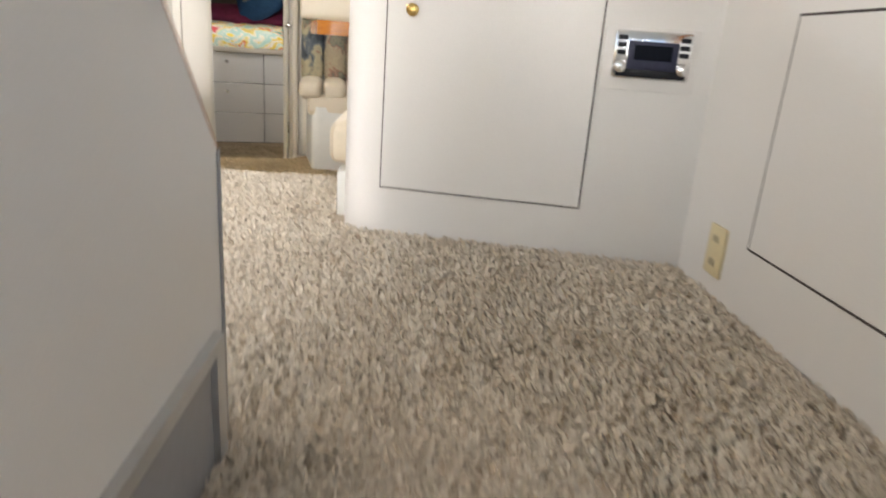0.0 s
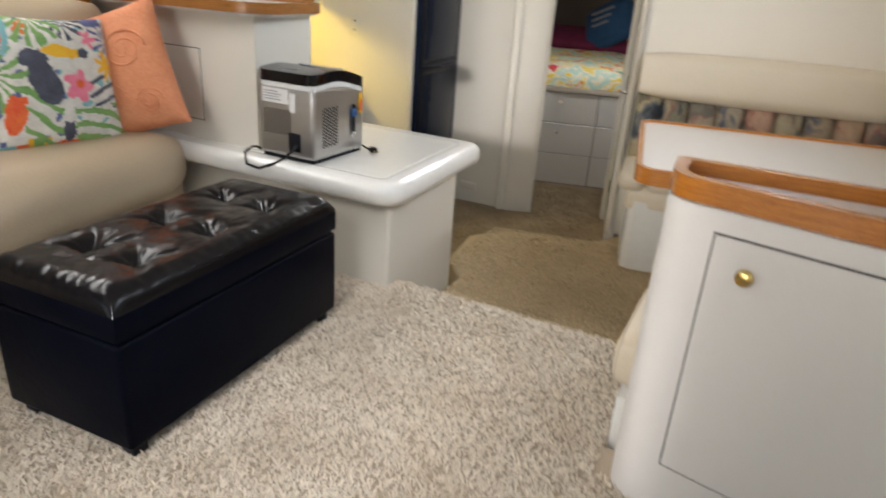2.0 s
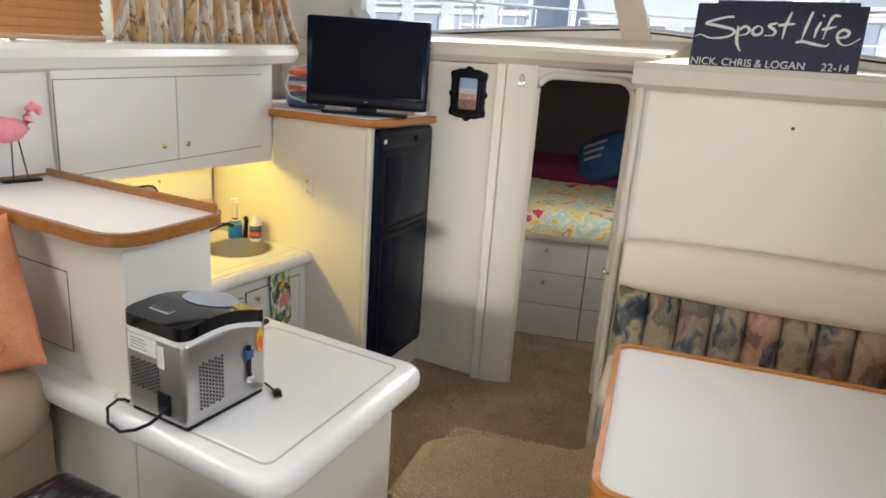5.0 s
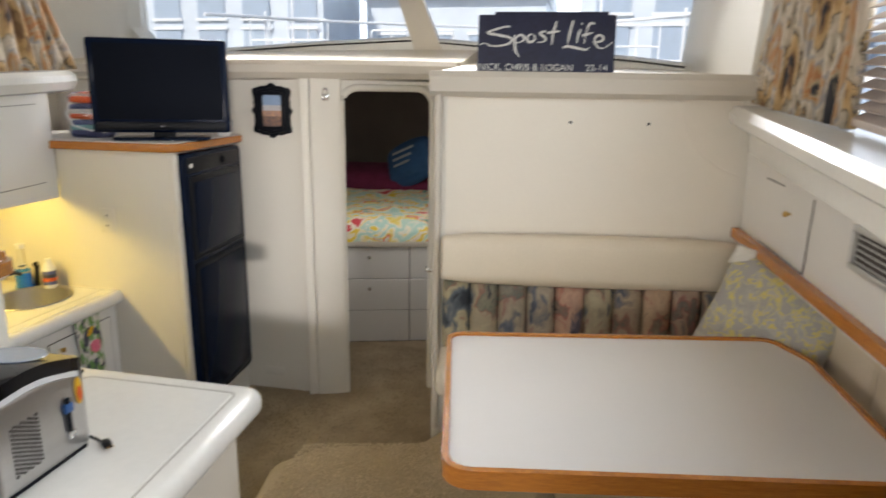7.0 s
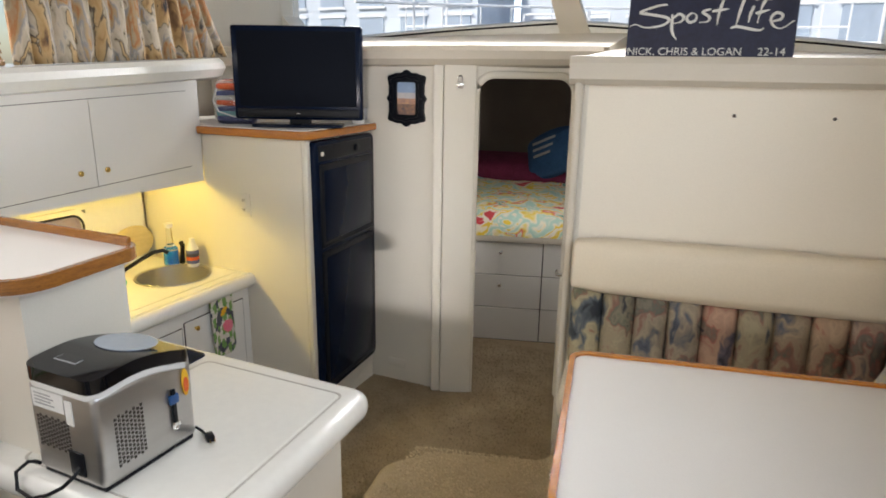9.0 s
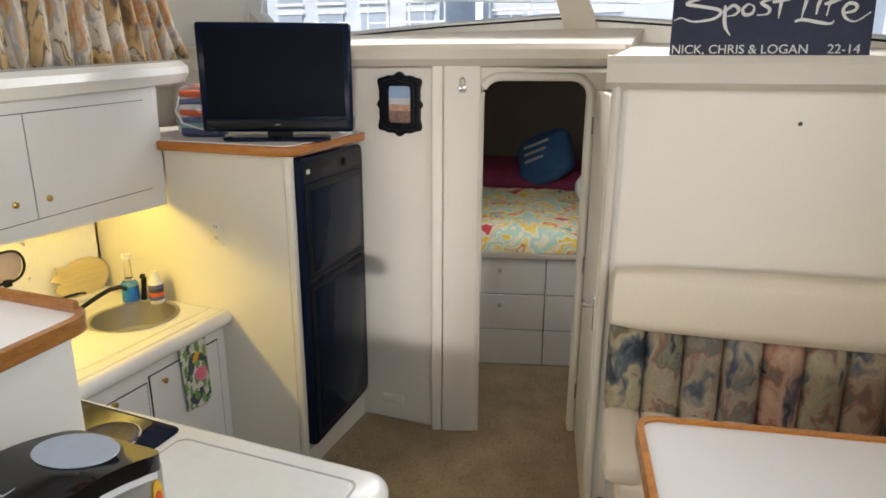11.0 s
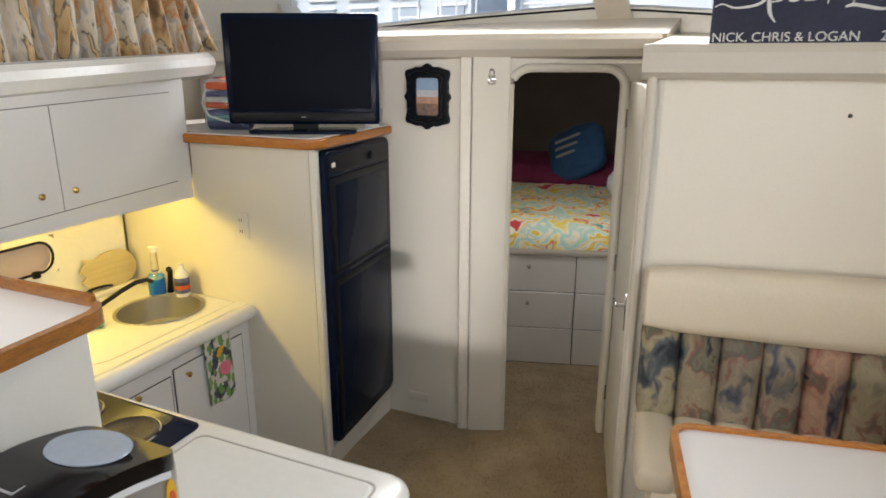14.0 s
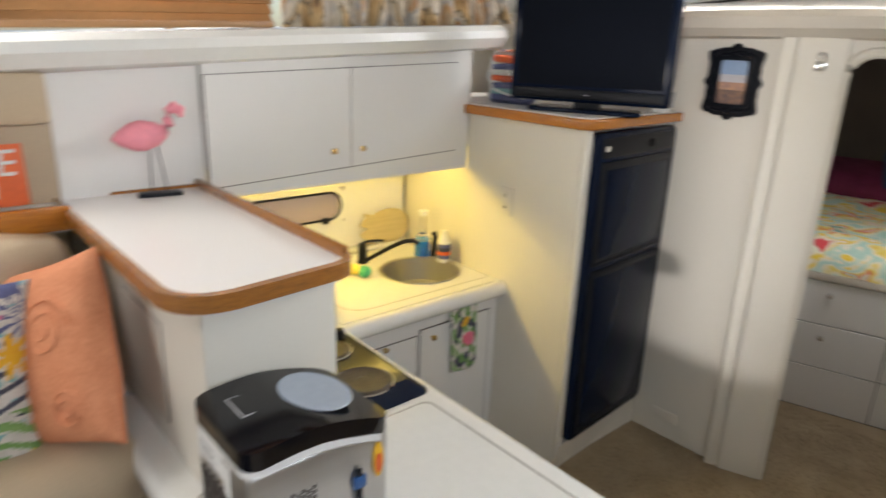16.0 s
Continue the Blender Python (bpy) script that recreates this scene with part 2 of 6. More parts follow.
CURTAIN = print_fabric("abstract_floral_curtain_cloth", [(0.31, (0.015, 0.015, 0.02)), (0.35, (0.20, 0.11, 0.05)), (0.39, (0.44, 0.28, 0.12)), (0.44, (0.52, 0.36, 0.18)), (0.455, (0.06, 0.045, 0.035)), (0.47, (0.42, 0.36, 0.27)), (0.52, (0.56, 0.48, 0.38)), (0.545, (0.28, 0.28, 0.29)), (0.575, (0.44, 0.31, 0.17)), (0.61, (0.40, 0.17, 0.06)), (0.65, (0.42, 0.34, 0.22)), (0.70, (0.03, 0.03, 0.035))], 8, 0.10, stretch=(1, 1, 0.45), detail=5.5)
QUILT = print_fabric("bright_medallion_quilt", [(0.33, (0.60, 0.05, 0.06)), (0.355, (0.74, 0.68, 0.55)), (0.40, (0.76, 0.70, 0.56)), (0.415, (0.74, 0.52, 0.04)), (0.44, (0.74, 0.56, 0.06)), (0.455, (0.76, 0.71, 0.58)), (0.49, (0.40, 0.60, 0.52)), (0.515, (0.44, 0.62, 0.54)), (0.53, (0.76, 0.71, 0.58)), (0.575, (0.72, 0.58, 0.10)), (0.60, (0.66, 0.10, 0.09)), (0.62, (0.74, 0.69, 0.56)), (0.67, (0.12, 0.34, 0.24))], 4.6, 0.22, detail=2.6)
GREYFLORAL = print_fabric("grey_yellow_scroll_cloth", [(0.36, (0.34, 0.325, 0.30)), (0.485, (0.44, 0.42, 0.385)), (0.505, (0.60, 0.50, 0.12)), (0.535, (0.58, 0.52, 0.20)), (0.555, (0.36, 0.34, 0.32))], 13, 0.2)
GLASS = glass("window_glass")
CLEAR = glass("clear_plastic", (0.97, 0.98, 1.0), 0.05)


# ---- mesh helpers ----
def box(x0, x1, y0, y1, z0, z1, bev=0.0, seg=2):
    bm = bmesh.new()
    bmesh.ops.create_cube(bm, size=1)
    bmesh.ops.transform(bm, verts=bm.verts, matrix=Matrix.LocRotScale(((x0 + x1) / 2, (y0 + y1) / 2, (z0 + z1) / 2), None, (abs(x1 - x0), abs(y1 - y0), abs(z1 - z0))))
    if bev:
        bmesh.ops.bevel(bm, geom=bm.edges[:], offset=bev, segments=seg, profile=0.5, affect="EDGES")
    return bm


def rounded(pts, rad, n=6):
    """A plan outline with its corners rounded; rad: one radius or one for each corner."""
    out, k = [], len(pts)
    rad = [rad] * k if not isinstance(rad, (list, tuple)) else rad
    for i in range(k):
        p, a, b = Vector(pts[i]), Vector(pts[i - 1]), Vector(pts[(i + 1) % k])
        if rad[i] < 1e-4:
            out.append(p)
            continue
        da, db = (a - p).normalized(), (b - p).normalized()
        half = da.angle(db) / 2
        d = min(rad[i] / math.tan(half), (a - p).length * 0.49, (b - p).length * 0.49)
        s, e = p + da * d, p + db * d
        for j in range(n + 1):
            t = j / n
            out.append((1 - t) ** 2 * s + 2 * t * (1 - t) * (p * 0.8 + (s + e) * 0.1) + t * t * e)
    return [(v.x, v.y) for v in out]


def prism(pts, z0, z1, bev=0.0, seg=3):
    bm = bmesh.new()
    f = bm.faces.new([bm.verts.new((x, y, z0)) for x, y in pts])
    ext = bmesh.ops.extrude_face_region(bm, geom=[f])
    bmesh.ops.translate(bm, vec=(0, 0, z1 - z0), verts=[v for v in ext["geom"] if isinstance(v, bmesh.types.BMVert)])
    bmesh.ops.recalc_face_normals(bm, faces=bm.faces)
    if bev:
        es = [e for e in bm.edges if abs(e.verts[0].co.z - e.verts[1].co.z) < 1e-5]
        bmesh.ops.bevel(bm, geom=es, offset=bev, segments=seg, profile=0.5, affect="EDGES")
    return bm


def ring(outer, inner, z0, z1):
    """A flat band between two outlines with the same number of points."""
    bm, k = bmesh.new(), len(outer)
    vs = [[bm.verts.new((x, y, z)) for x, y in o] for o, z in ((outer, z0), (outer, z1), (inner, z1), (inner, z0))]
    for i in range(k):
        j = (i + 1) % k
        for a in range(4):
            b = (a + 1) % 4
            bm.faces.new((vs[a][i], vs[a][j], vs[b][j], vs[b][i]))
    bmesh.ops.recalc_face_normals(bm, faces=bm.faces)
    return bm


def inset(pts, d):
    """The outline moved inwards by d."""
    k, out = len(pts), []
    area2 = sum(pts[i - 1][0] * pts[i][1] - pts[i][0] * pts[i - 1][1] for i in range(k))
    s = 1 if area2 > 0 else -1
    for i in range(k):
        a, p, b = Vector(pts[i - 1]), Vector(pts[i]), Vector(pts[(i + 1) % k])
        u, v = (p - a).normalized(), (b - p).normalized()
        n = Vector((-(u.y + v.y), u.x + v.x))
        n = n.normalized() * s if n.length > 1e-6 else Vector((0, 0))
        q = p + n * d
        out.append((q.x, q.y))
    return out


def tube(pts, r, seg=10):
    bm, rings = bmesh.new(), []
    pts = [Vector(p) for p in pts]
    for i, p in enumerate(pts):
        d = (pts[min(i + 1, len(pts) - 1)] - pts[max(i - 1, 0)]).normalized()
        up = Vector((0, 0, 1)) if abs(d.z) < 0.9 else Vector((1, 0, 0))
        s = d.cross(up).normalized()
        t = s.cross(d)
        rad = r[i] if isinstance(r, (list, tuple)) else r
        rings.append([bm.verts.new(p + (s * math.cos(a) + t * math.sin(a)) * rad) for a in (2 * math.pi * k / seg for k in range(seg))])
    for a, b in zip(rings, rings[1:]):
        for k in range(seg):
            bm.faces.new((a[k], a[(k + 1) % seg], b[(k + 1) % seg], b[k]))
    bm.faces.new(rings[0][::-1])
    bm.faces.new(rings[-1])
    bmesh.ops.recalc_face_normals(bm, faces=bm.faces)
    return bm


def lathe(profile, seg=24):
    """A turned body about z from (radius, height) pairs."""
    bm, rings = bmesh.new(), []
    for r, z in profile:
        rings.append([bm.verts.new((max(r, 1e-4) * math.cos(2 * math.pi * k / seg), max(r, 1e-4) * math.sin(2 * math.pi * k / seg), z)) for k in range(seg)])
    for a, b in zip(rings, rings[1:]):
        for k in range(seg):
            bm.faces.new((a[k], a[(k + 1) % seg], b[(k + 1) % seg], b[k]))
    bm.faces.new(rings[0][::-1])
    bm.faces.new(rings[-1])
    return bm


def sweep(profile, path, closed=True):
    """A moulding: the profile (side, up) carried along a path; side is to the right of the way."""
    bm, rings = bmesh.new(), []
    path = [Vector(p) for p in path]
    for i, p in enumerate(path):
        d = path[min(i + 1, len(path) - 1)] - path[max(i - 1, 0)]
        side = Vector((d.y, -d.x, 0)).normalized()
        rings.append([bm.verts.new(p + side * a + Vector((0, 0, b))) for a, b in profile])
    k = len(profile)
    for a, b in zip(rings, rings[1:]):
        for j in range(k if closed else k - 1):
            bm.faces.new((a[j], a[(j + 1) % k], b[(j + 1) % k], b[j]))
    if closed:
        bm.faces.new(rings[0][::-1])
        bm.faces.new(rings[-1])
    bmesh.ops.recalc_face_normals(bm, faces=bm.faces)
    return bm


def grid(fn, nu, nv):
    bm = bmesh.new()
    vs = [[bm.verts.new(fn(i / nu, j / nv)) for j in range(nv + 1)] for i in range(nu + 1)]
    for i in range(nu):
        for j in range(nv):
            bm.faces.new((vs[i][j], vs[i + 1][j], vs[i + 1][j + 1], vs[i][j + 1]))
    return bm


def merged(*bms):
    out = bmesh.new()
    for b in bms:
        me = bpy.data.meshes.new("join")
        b.to_mesh(me)
        out.from_mesh(me)
        bpy.data.meshes.remove(me)
        b.free()
    return out


def at(bm, m):
    bmesh.ops.transform(bm, verts=bm.verts, matrix=m)
    return bm


BASE = {}


def thing(name, place, label, category, group="", kind=""):
    ob = new(name)
    ob.empty_display_size = 0.05
    ob.location = place
    BASE[ob.name] = Vector(place)
    return tagged(ob, label, category, group, kind)


def mesh_of(bm, mats, angle=35):
    me = bpy.data.meshes.new("mesh")
    bm.to_mesh(me)
    bm.free()
    for m in mats if isinstance(mats, (list, tuple)) else [mats]:
        me.materials.append(m)
    me.shade_smooth()
    me.set_sharp_from_angle(angle=radians(angle))
    return me


def part(name, bm, mats, parent=None, label="", m=None, angle=35):
    """One mesh under a thing or part, given in world metres, or in its own moved by m."""
    if m is not None:
        at(bm, m)
    ob = new(name, mesh_of(bm, mats, angle))
    if parent is not None:
        ob.parent = parent
        ob.matrix_parent_inverse = Matrix.Translation(-BASE.get(parent.name, Vector((0, 0, 0))))
    return tagged(ob, label)


def solid(name, bm, mats, label, category, kind="structure", m=None, angle=35):
    return tagged(part(name, bm, mats, None, "", m, angle), label, category, "", kind)


def letters(text, size, m, mat, parent, name="lettering", extrude=0.001, shear=0.0, label="", align="CENTER"):
    cu = bpy.data.curves.new("text", "FONT")
    cu.body, cu.size, cu.extrude, cu.shear, cu.align_x = text, size, extrude, shear, align
    tmp = new("text", cu)
    dg = bpy.context.evaluated_depsgraph_get()
    dg.update()
    me = bpy.data.meshes.new_from_object(tmp.evaluated_get(dg))
    bpy.data.objects.remove(tmp)
    bm = bmesh.new()
    bm.from_mesh(me)
    return part(name, bm, mat, parent, label, m)


def face(x, y, z, deg=0.0):
    """A frame on an upright face: x along it, -y out of it, z up. 0 faces aft, 90 to starboard, -90 to port."""
    return pose(x, y, z, 0, 0, deg)


def joint(m, w, h, parent, mat=LAM, name="door", t=0.004, rad=0.0, gap=0.0035, label=""):
    """A flush door, its lower left corner at m, with a dark joint round it."""
    part("joint", box(-gap, w + gap, -0.0012, 0.004, -gap, h + gap), GAP, parent, "dark joint round the door", m)
    return part(name, box(0, w, -t, 0.003, 0, h, 0.0015, 1), mat, parent, label, m)


def knob(m, parent, mat=BRASS, r=0.012):
    return part("knob", lathe([(r * 0.5, 0), (r * 0.45, 0.008), (r, 0.014), (r * 0.95, 0.02), (r * 0.4, 0.024)], 16), mat, parent, "small round metal knob", m @ pose(0, 0, 0, 90, 0, 0))


def cushion_bm(w, d, h, bev=0.05, puff=0.02, n=10):
    """A soft box, its middle at the origin, swollen a little on the broad sides."""
    bm = box(-w / 2, w / 2, -d / 2, d / 2, -h / 2, h / 2)
    bmesh.ops.subdivide_edges(bm, edges=bm.edges[:], cuts=n, use_grid_fill=True)
    for v in bm.verts:
        c = v.co
        q = [max(-1, min(1, c[i] / (s / 2))) for i, s in enumerate((w, d, h))]
        lim = [s / 2 - bev for s in (w, d, h)]
        core = Vector([max(-lim[i], min(lim[i], c[i])) for i in range(3)])
        off = c - core
        if off.length > 1e-6:
            v.co = core + off.normalized() * bev
        v.co.z += puff * (1 - q[0] ** 2) * (1 - q[1] ** 2) * (1 if q[2] > 0 else -1) * abs(q[2])
        v.co.y += puff * (1 - q[0] ** 2) * (1 - q[2] ** 2) * q[1]
    return bm


def hexa(low, high):
    """A block from four lower and four upper corners, each in order round it."""
    bm = bmesh.new()
    a, b = [bm.verts.new(p) for p in low], [bm.verts.new(p) for p in high]
    bm.faces.new(a[::-1])
    bm.faces.new(b)
    for i in range(4):
        j = (i + 1) % 4
        bm.faces.new((a[i], a[j], b[j], b[i]))
    bmesh.ops.recalc_face_normals(bm, faces=bm.faces)
    return bm


# ---- setting: floors, walls, ceiling ----
solid("floor", prism(rounded([(-2.86, 0.5), (0.03, 0.5), (0.03, 1.22), (1.25, 1.22), (1.25, 2.62), (0.06, 2.62), (0.04, 3.02), (-0.07, 3.14), (-0.86, 3.14), (-2.86, 3.14)], [0, 0, 0, 0, 0, 0, 0, 0.06, 0.03, 0]), -0.2, 0, 0.015), SALOONC, "beige carpeted saloon floor with a rounded step edge", "floor")
solid("floor_step", prism(rounded([(-0.86, 3.08), (1.25, 3.0), (1.25, 4.86), (-0.36, 4.72), (-0.45, 4.55), (-0.90, 4.40), (-1.05, 4.22), (-1.0, 3.86), (-0.86, 3.7)], [0, 0, 0, 0, 0.06, 0.1, 0.1, 0.03, 0]), -0.4, -0.2, 0.02), STEPC, "tan carpeted middle step beside the dinette", "step")
solid("floor_galley", box(-2.86, 0.3, 3.06, 6.4, -0.45, -0.39), CARPET, "tan carpeted lower galley floor", "floor")
solid("floor_cockpit", box(-2.9, 1.4, -1.6, 0.86, -0.62, -0.57), GEL, "pale cockpit sole below the steps", "floor")
for z, y in ((-0.38, 0.85), (-0.19, 1.04)):
    solid("stair", box(0.047, 0.98, y, 1.225, z - 0.19, z, 0.012), CARPET, "carpeted entry stair", "step")
solid("ceiling", box(-2.95, 1.35, 0.4, 6.25, 2.06, 2.12), WALL, "cream vinyl headliner", "ceiling")


def wall_port():
    """The hull's side behind galley and sofa, open for the long side window."""
    a = box(-2.95, -2.86, 0.4, 6.2, -0.6, 1.36)
    b = box(-2.95, -2.86, 0.4, 1.0, 1.36, 2.06)
    c = merged(box(-2.95, -2.87, 4.86, 6.2, 1.36, 2.06), hexa([(-2.87, 5.98, 1.40), (-2.47, 6.0, 1.40), (-2.47, 6.2, 1.40), (-2.87, 6.2, 1.40)], [(-2.87, 5.98, 2.06), (-2.865, 6.0, 1.80), (-2.865, 6.2, 1.80), (-2.87, 6.2, 2.06)]))
    d = box(-2.95, -2.86, 1.0, 4.86, 1.92, 2.06)
    return merged(a, b, c, d)


solid("wall_port", wall_port(), WALL, "cream side wall below and round the window", "wall")


def wall_starboard():
    a = box(1.2, 1.28, 0.4, 6.2, -0.6, 1.12)
    b = box(1.2, 1.28, 0.4, 1.0, 1.12, 2.06)
    c = hexa([(0.86, 4.86, 1.3), (1.28, 4.86, 1.3), (1.28, 6.2, 1.3), (0.74, 6.2, 1.3)], [(0.90, 4.86, 2.06), (1.28, 4.86, 2.06), (1.28, 6.2, 2.06), (0.82, 6.2, 2.06)])
    d = box(1.2, 1.28, 1.0, 4.86, 1.92, 2.06)
    return merged(a, b, c, d)


solid("wall_starboard", wall_starboard(), WALL, "cream side wall below and round the window", "wall")
# Unseen wall; the wide opening admits light, the low panel blocks it.
solid("wall_aft", merged(box(-2.86, -2.1, 0.42, 0.5, -0.6, 2.06), box(-2.1, -0.2, 0.42, 0.5, -0.6, -0.02), box(-2.1, -0.2, 0.42, 0.5, 1.95, 2.06), box(-0.2, -0.16, 0.42, 0.5, 1.2, 2.06), box(-0.16, 0.66, 0.42, 0.5, -0.6, 0.5), box(0.95, 1.2, 0.42, 0.5, -0.6, 2.06)), WALL, "unseen cream bulkhead, its openings and low panel set to shape the light", "wall")
# Unseen slab added to keep direct sun out of the saloon.
solid("roof_sun_blocker", box(-3.0, 1.4, -3.2, 0.4, 2.2, 2.28), GEL, "unseen white slab over the cockpit, added to block the sun", "roof")

# bulkhead to the forward cabin: a straight piece, then an angled one with the rounded doorway
solid("wall_forward", box(-2.86, -1.27, 5.27, 5.33, -0.39, 1.5), WALL, "cream vinyl bulkhead beside the refrigerator", "wall")
BH = face(-1.28, 5.262, -0.39, 21)
DL, DR, DT, DRAD = 0.195, 0.685, 1.80, 0.075


def corner_fill(x, s):
    """The rounded upper corner of the doorway; s: 1 at its left, -1 at its right."""
    pts = [(0, 0)] + [(s * (DRAD - DRAD * math.sin(a)), -(DRAD - DRAD * math.cos(a))) for a in [math.pi / 2 * k / 6 for k in range(7)]]
    bm = prism(pts, 0, 0.06)
    return at(bm, pose(x, 0.06, DT, 90, 0, 0))


solid("wall_doorway", merged(box(0, DL, 0, 0.06, 0, 1.9), box(DR, 0.95, 0, 0.06, 0, 1.9), box(DL, DR, 0, 0.06, DT, 1.9), corner_fill(DL, 1), corner_fill(DR, -1)), WALL, "cream bulkhead with a rounded doorway to the berth", "wall", m=BH)
solid("trim_pilaster", merged(box(-0.04, 0.012, -0.022, 0.03, 0, 1.86, 0.008), box(0.014, DL - 0.01, -0.035, 0.0, 0, 1.86, 0.012)), WALL, "cream moulded post beside the doorway", "trim", m=BH)


def door_trim():
    r = DRAD + 0.02
    pts = [(DR + 0.012, 0.0)] + [(DR + 0.012 - r + r * math.cos(a), DT + 0.012 - r + r * math.sin(a)) for a in [math.pi / 2 * k / 6 for k in range(7)]]
    pts += [(DL - 0.012 + r - r * math.sin(a), DT + 0.012 - r + r * math.cos(a)) for a in [math.pi / 2 * k / 6 for k in range(7)]] + [(DL - 0.012, 0.0)]
    return tube([(x, -0.004, z) for x, z in pts], 0.021, 10)


solid("trim_doorway", door_trim(), WALL, "cream rounded edging of the doorway", "trim", m=BH)
solid("trim_dash_lip", sweep([(-0.05, -0.11), (0.03, -0.1), (0.06, -0.07), (0.065, -0.03), (0.04, -0.005), (-0.05, 0.0)], [(-2.8, 5.2, 1.555), (-1.4, 5.235, 1.565), (-1.1, 5.31, 1.568), (-0.50, 5.485, 1.57)]), WARM, "padded cream lip along the dashboard", "trim")
solid("dashboard", merged(hexa([(-2.8, 5.22, 1.46), (-0.47, 5.49, 1.46), (-0.47, 6.2, 1.46), (-2.8, 6.2, 1.46)], [(-2.8, 5.22, 1.553), (-0.47, 5.49, 1.563), (-0.47, 6.2, 1.68), (-2.8, 6.2, 1.66)]),
                          hexa([(-0.468, 4.74, 1.40), (0.95, 4.92, 1.40), (0.85, 6.2, 1.40), (-0.468, 6.2, 1.40)], [(-0.468, 4.74, 1.49), (0.95, 4.92, 1.49), (0.85, 6.2, 1.56), (-0.468, 6.2, 1.60)])), WARM, "cream dashboard under the windscreen", "dashboard")

# windscreen
SILL = [(-2.86, 6.1, 1.60), (-2.2, 6.12, 1.645), (-1.55, 6.14, 1.69), (-0.92, 6.15, 1.72), (-0.62, 6.15, 1.70), (0.0, 6.14, 1.645), (0.5, 6.12, 1.60), (0.85, 6.1, 1.56)]
WIN = thing("window_windscreen", (-0.9, 6.12, 1.56), "white framed windscreen with a slanted centre post", "window", kind="structure")
part("window_sill", sweep([(-0.03, -0.16), (0.05, -0.16), (0.05, 0.015), (0.01, 0.03), (-0.03, 0.015)], SILL), GEL, WIN)
part("gasket", tube([(x, y - 0.052, z + 0.0) for x, y, z in SILL], 0.006, 6), BLACK, WIN, "thin black rubber gasket")
part("centre_post", hexa([(-0.88, 6.08, 1.66), (-0.70, 6.08, 1.66), (-0.70, 6.15, 1.66), (-0.88, 6.15, 1.66)], [(-1.03, 6.08, 2.08), (-0.88, 6.08, 2.08), (-0.88, 6.15, 2.08), (-1.03, 6.15, 2.08)]), WARM, WIN)
for x0, x1 in ((-2.86, -0.95), (-0.78, 0.84)):
    pane = part("pane", box(x0, x1, 6.125, 6.131, 1.62, 2.07), GLASS, WIN, "clear glass pane")
    pane.visible_shadow = False

# ledges under the side windows
NOSE = [(-0.25, -0.09), (0.0, -0.105), (0.035, -0.09), (0.055, -0.05), (0.05, -0.02), (0.025, 0.0), (-0.25, 0.005)]
solid("trim_ledge_port", sweep(NOSE, [(-2.33, 0.5, 1.25), (-2.33, 2.9, 1.378), (-2.33, 4.5, 1.466), (-2.345, 4.68, 1.476), (-2.40, 4.82, 1.483), (-2.52, 4.92, 1.487)]), GEL, "white moulded window ledge", "trim")
NOSE_S = [(0.42, -0.04), (0.10, -0.20), (0.055, -0.19), (0.05, -0.10), (0.0, -0.09), (-0.03, -0.07), (-0.04, -0.03), (-0.02, 0.0), (0.42, 0.01)]
solid("trim_ledge_starboard", sweep([(-a, b) for a, b in NOSE_S], [(0.90, 1.3, 1.09), (0.865, 3.09, 1.235), (0.83, 4.80, 1.372)][::-1]), GEL, "white moulded window ledge", "trim")
solid("wall_locker_starboard", hexa([(0.905, 4.84, 0.78), (1.2, 4.84, 0.78), (1.2, 1.3, 0.70), (1.09, 1.3, 0.70)], [(0.895, 4.84, 1.22), (1.2, 4.84, 1.22), (1.2, 1.3, 1.0), (1.08, 1.3, 1.0)]), LAM, "off-white locker panels above the dinette", "wall")
RAILP = [(0.875, 4.84, 0.842), (0.98, 3.1, 0.798), (1.04, 2.3, 0.778)]
solid("trim_rail_starboard", sweep([(0.024, -0.03), (0.024, 0.01), (-0.01, 0.01), (-0.01, -0.03)], RAILP[::-1]), TRIMW, "varnished oak rail above the seat back", "trim")

# dinette bulkhead
DB = face(-0.41, 4.72, 0, 7.4)
solid("wall_dinette", box(0, 1.34, 0, 0.05, -0.2, 1.42), PADDED, "padded cream bulkhead behind the dinette", "wall", m=DB)
solid("trim_dinette_lip", sweep([(-0.06, -0.11), (0.03, -0.105), (0.055, -0.085), (0.06, -0.025), (0.04, 0.0), (-0.06, 0.004)], [(-0.465, 4.715, 1.497), (0.92, 4.895, 1.497)]), WARM, "padded cream lip of the dinette bulkhead", "trim")
solid("wall_passage", hexa([(-0.445, 4.72, -0.39), (-0.39, 4.72, -0.39), (-0.46, 5.6, -0.39), (-0.55, 5.6, -0.39)], [(-0.445, 4.72, 1.47), (-0.39, 4.72, 1.47), (-0.46, 5.6, 1.47), (-0.55, 5.6, 1.47)]), WALL, "cream partition between passage and dinette", "wall")
solid("trim_passage_cap", tube([(-0.425, 4.70, -0.2), (-0.425, 4.70, 0.6), (-0.425, 4.70, 1.41)], 0.018, 10), WARM, "cream rounded edge of the partition", "trim")

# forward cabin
# Walls coloured dark: the berth's dimness is put into the base colour.
solid("wall_cabin", merged(box(-2.3, -2.24, 5.36, 8.3, -0.45, 1.5), box(0.45, 0.5, 5.6, 8.3, -0.45, 1.5), box(-2.3, 0.5, 8.3, 8.36, -0.45, 1.5)), M("shaded_berth_liner", (0.20, 0.16, 0.13), 0.9, var=0.15, scale=3, bump=0.4, bscale=180), "berth walls coloured dark brown for the dim cabin", "wall")
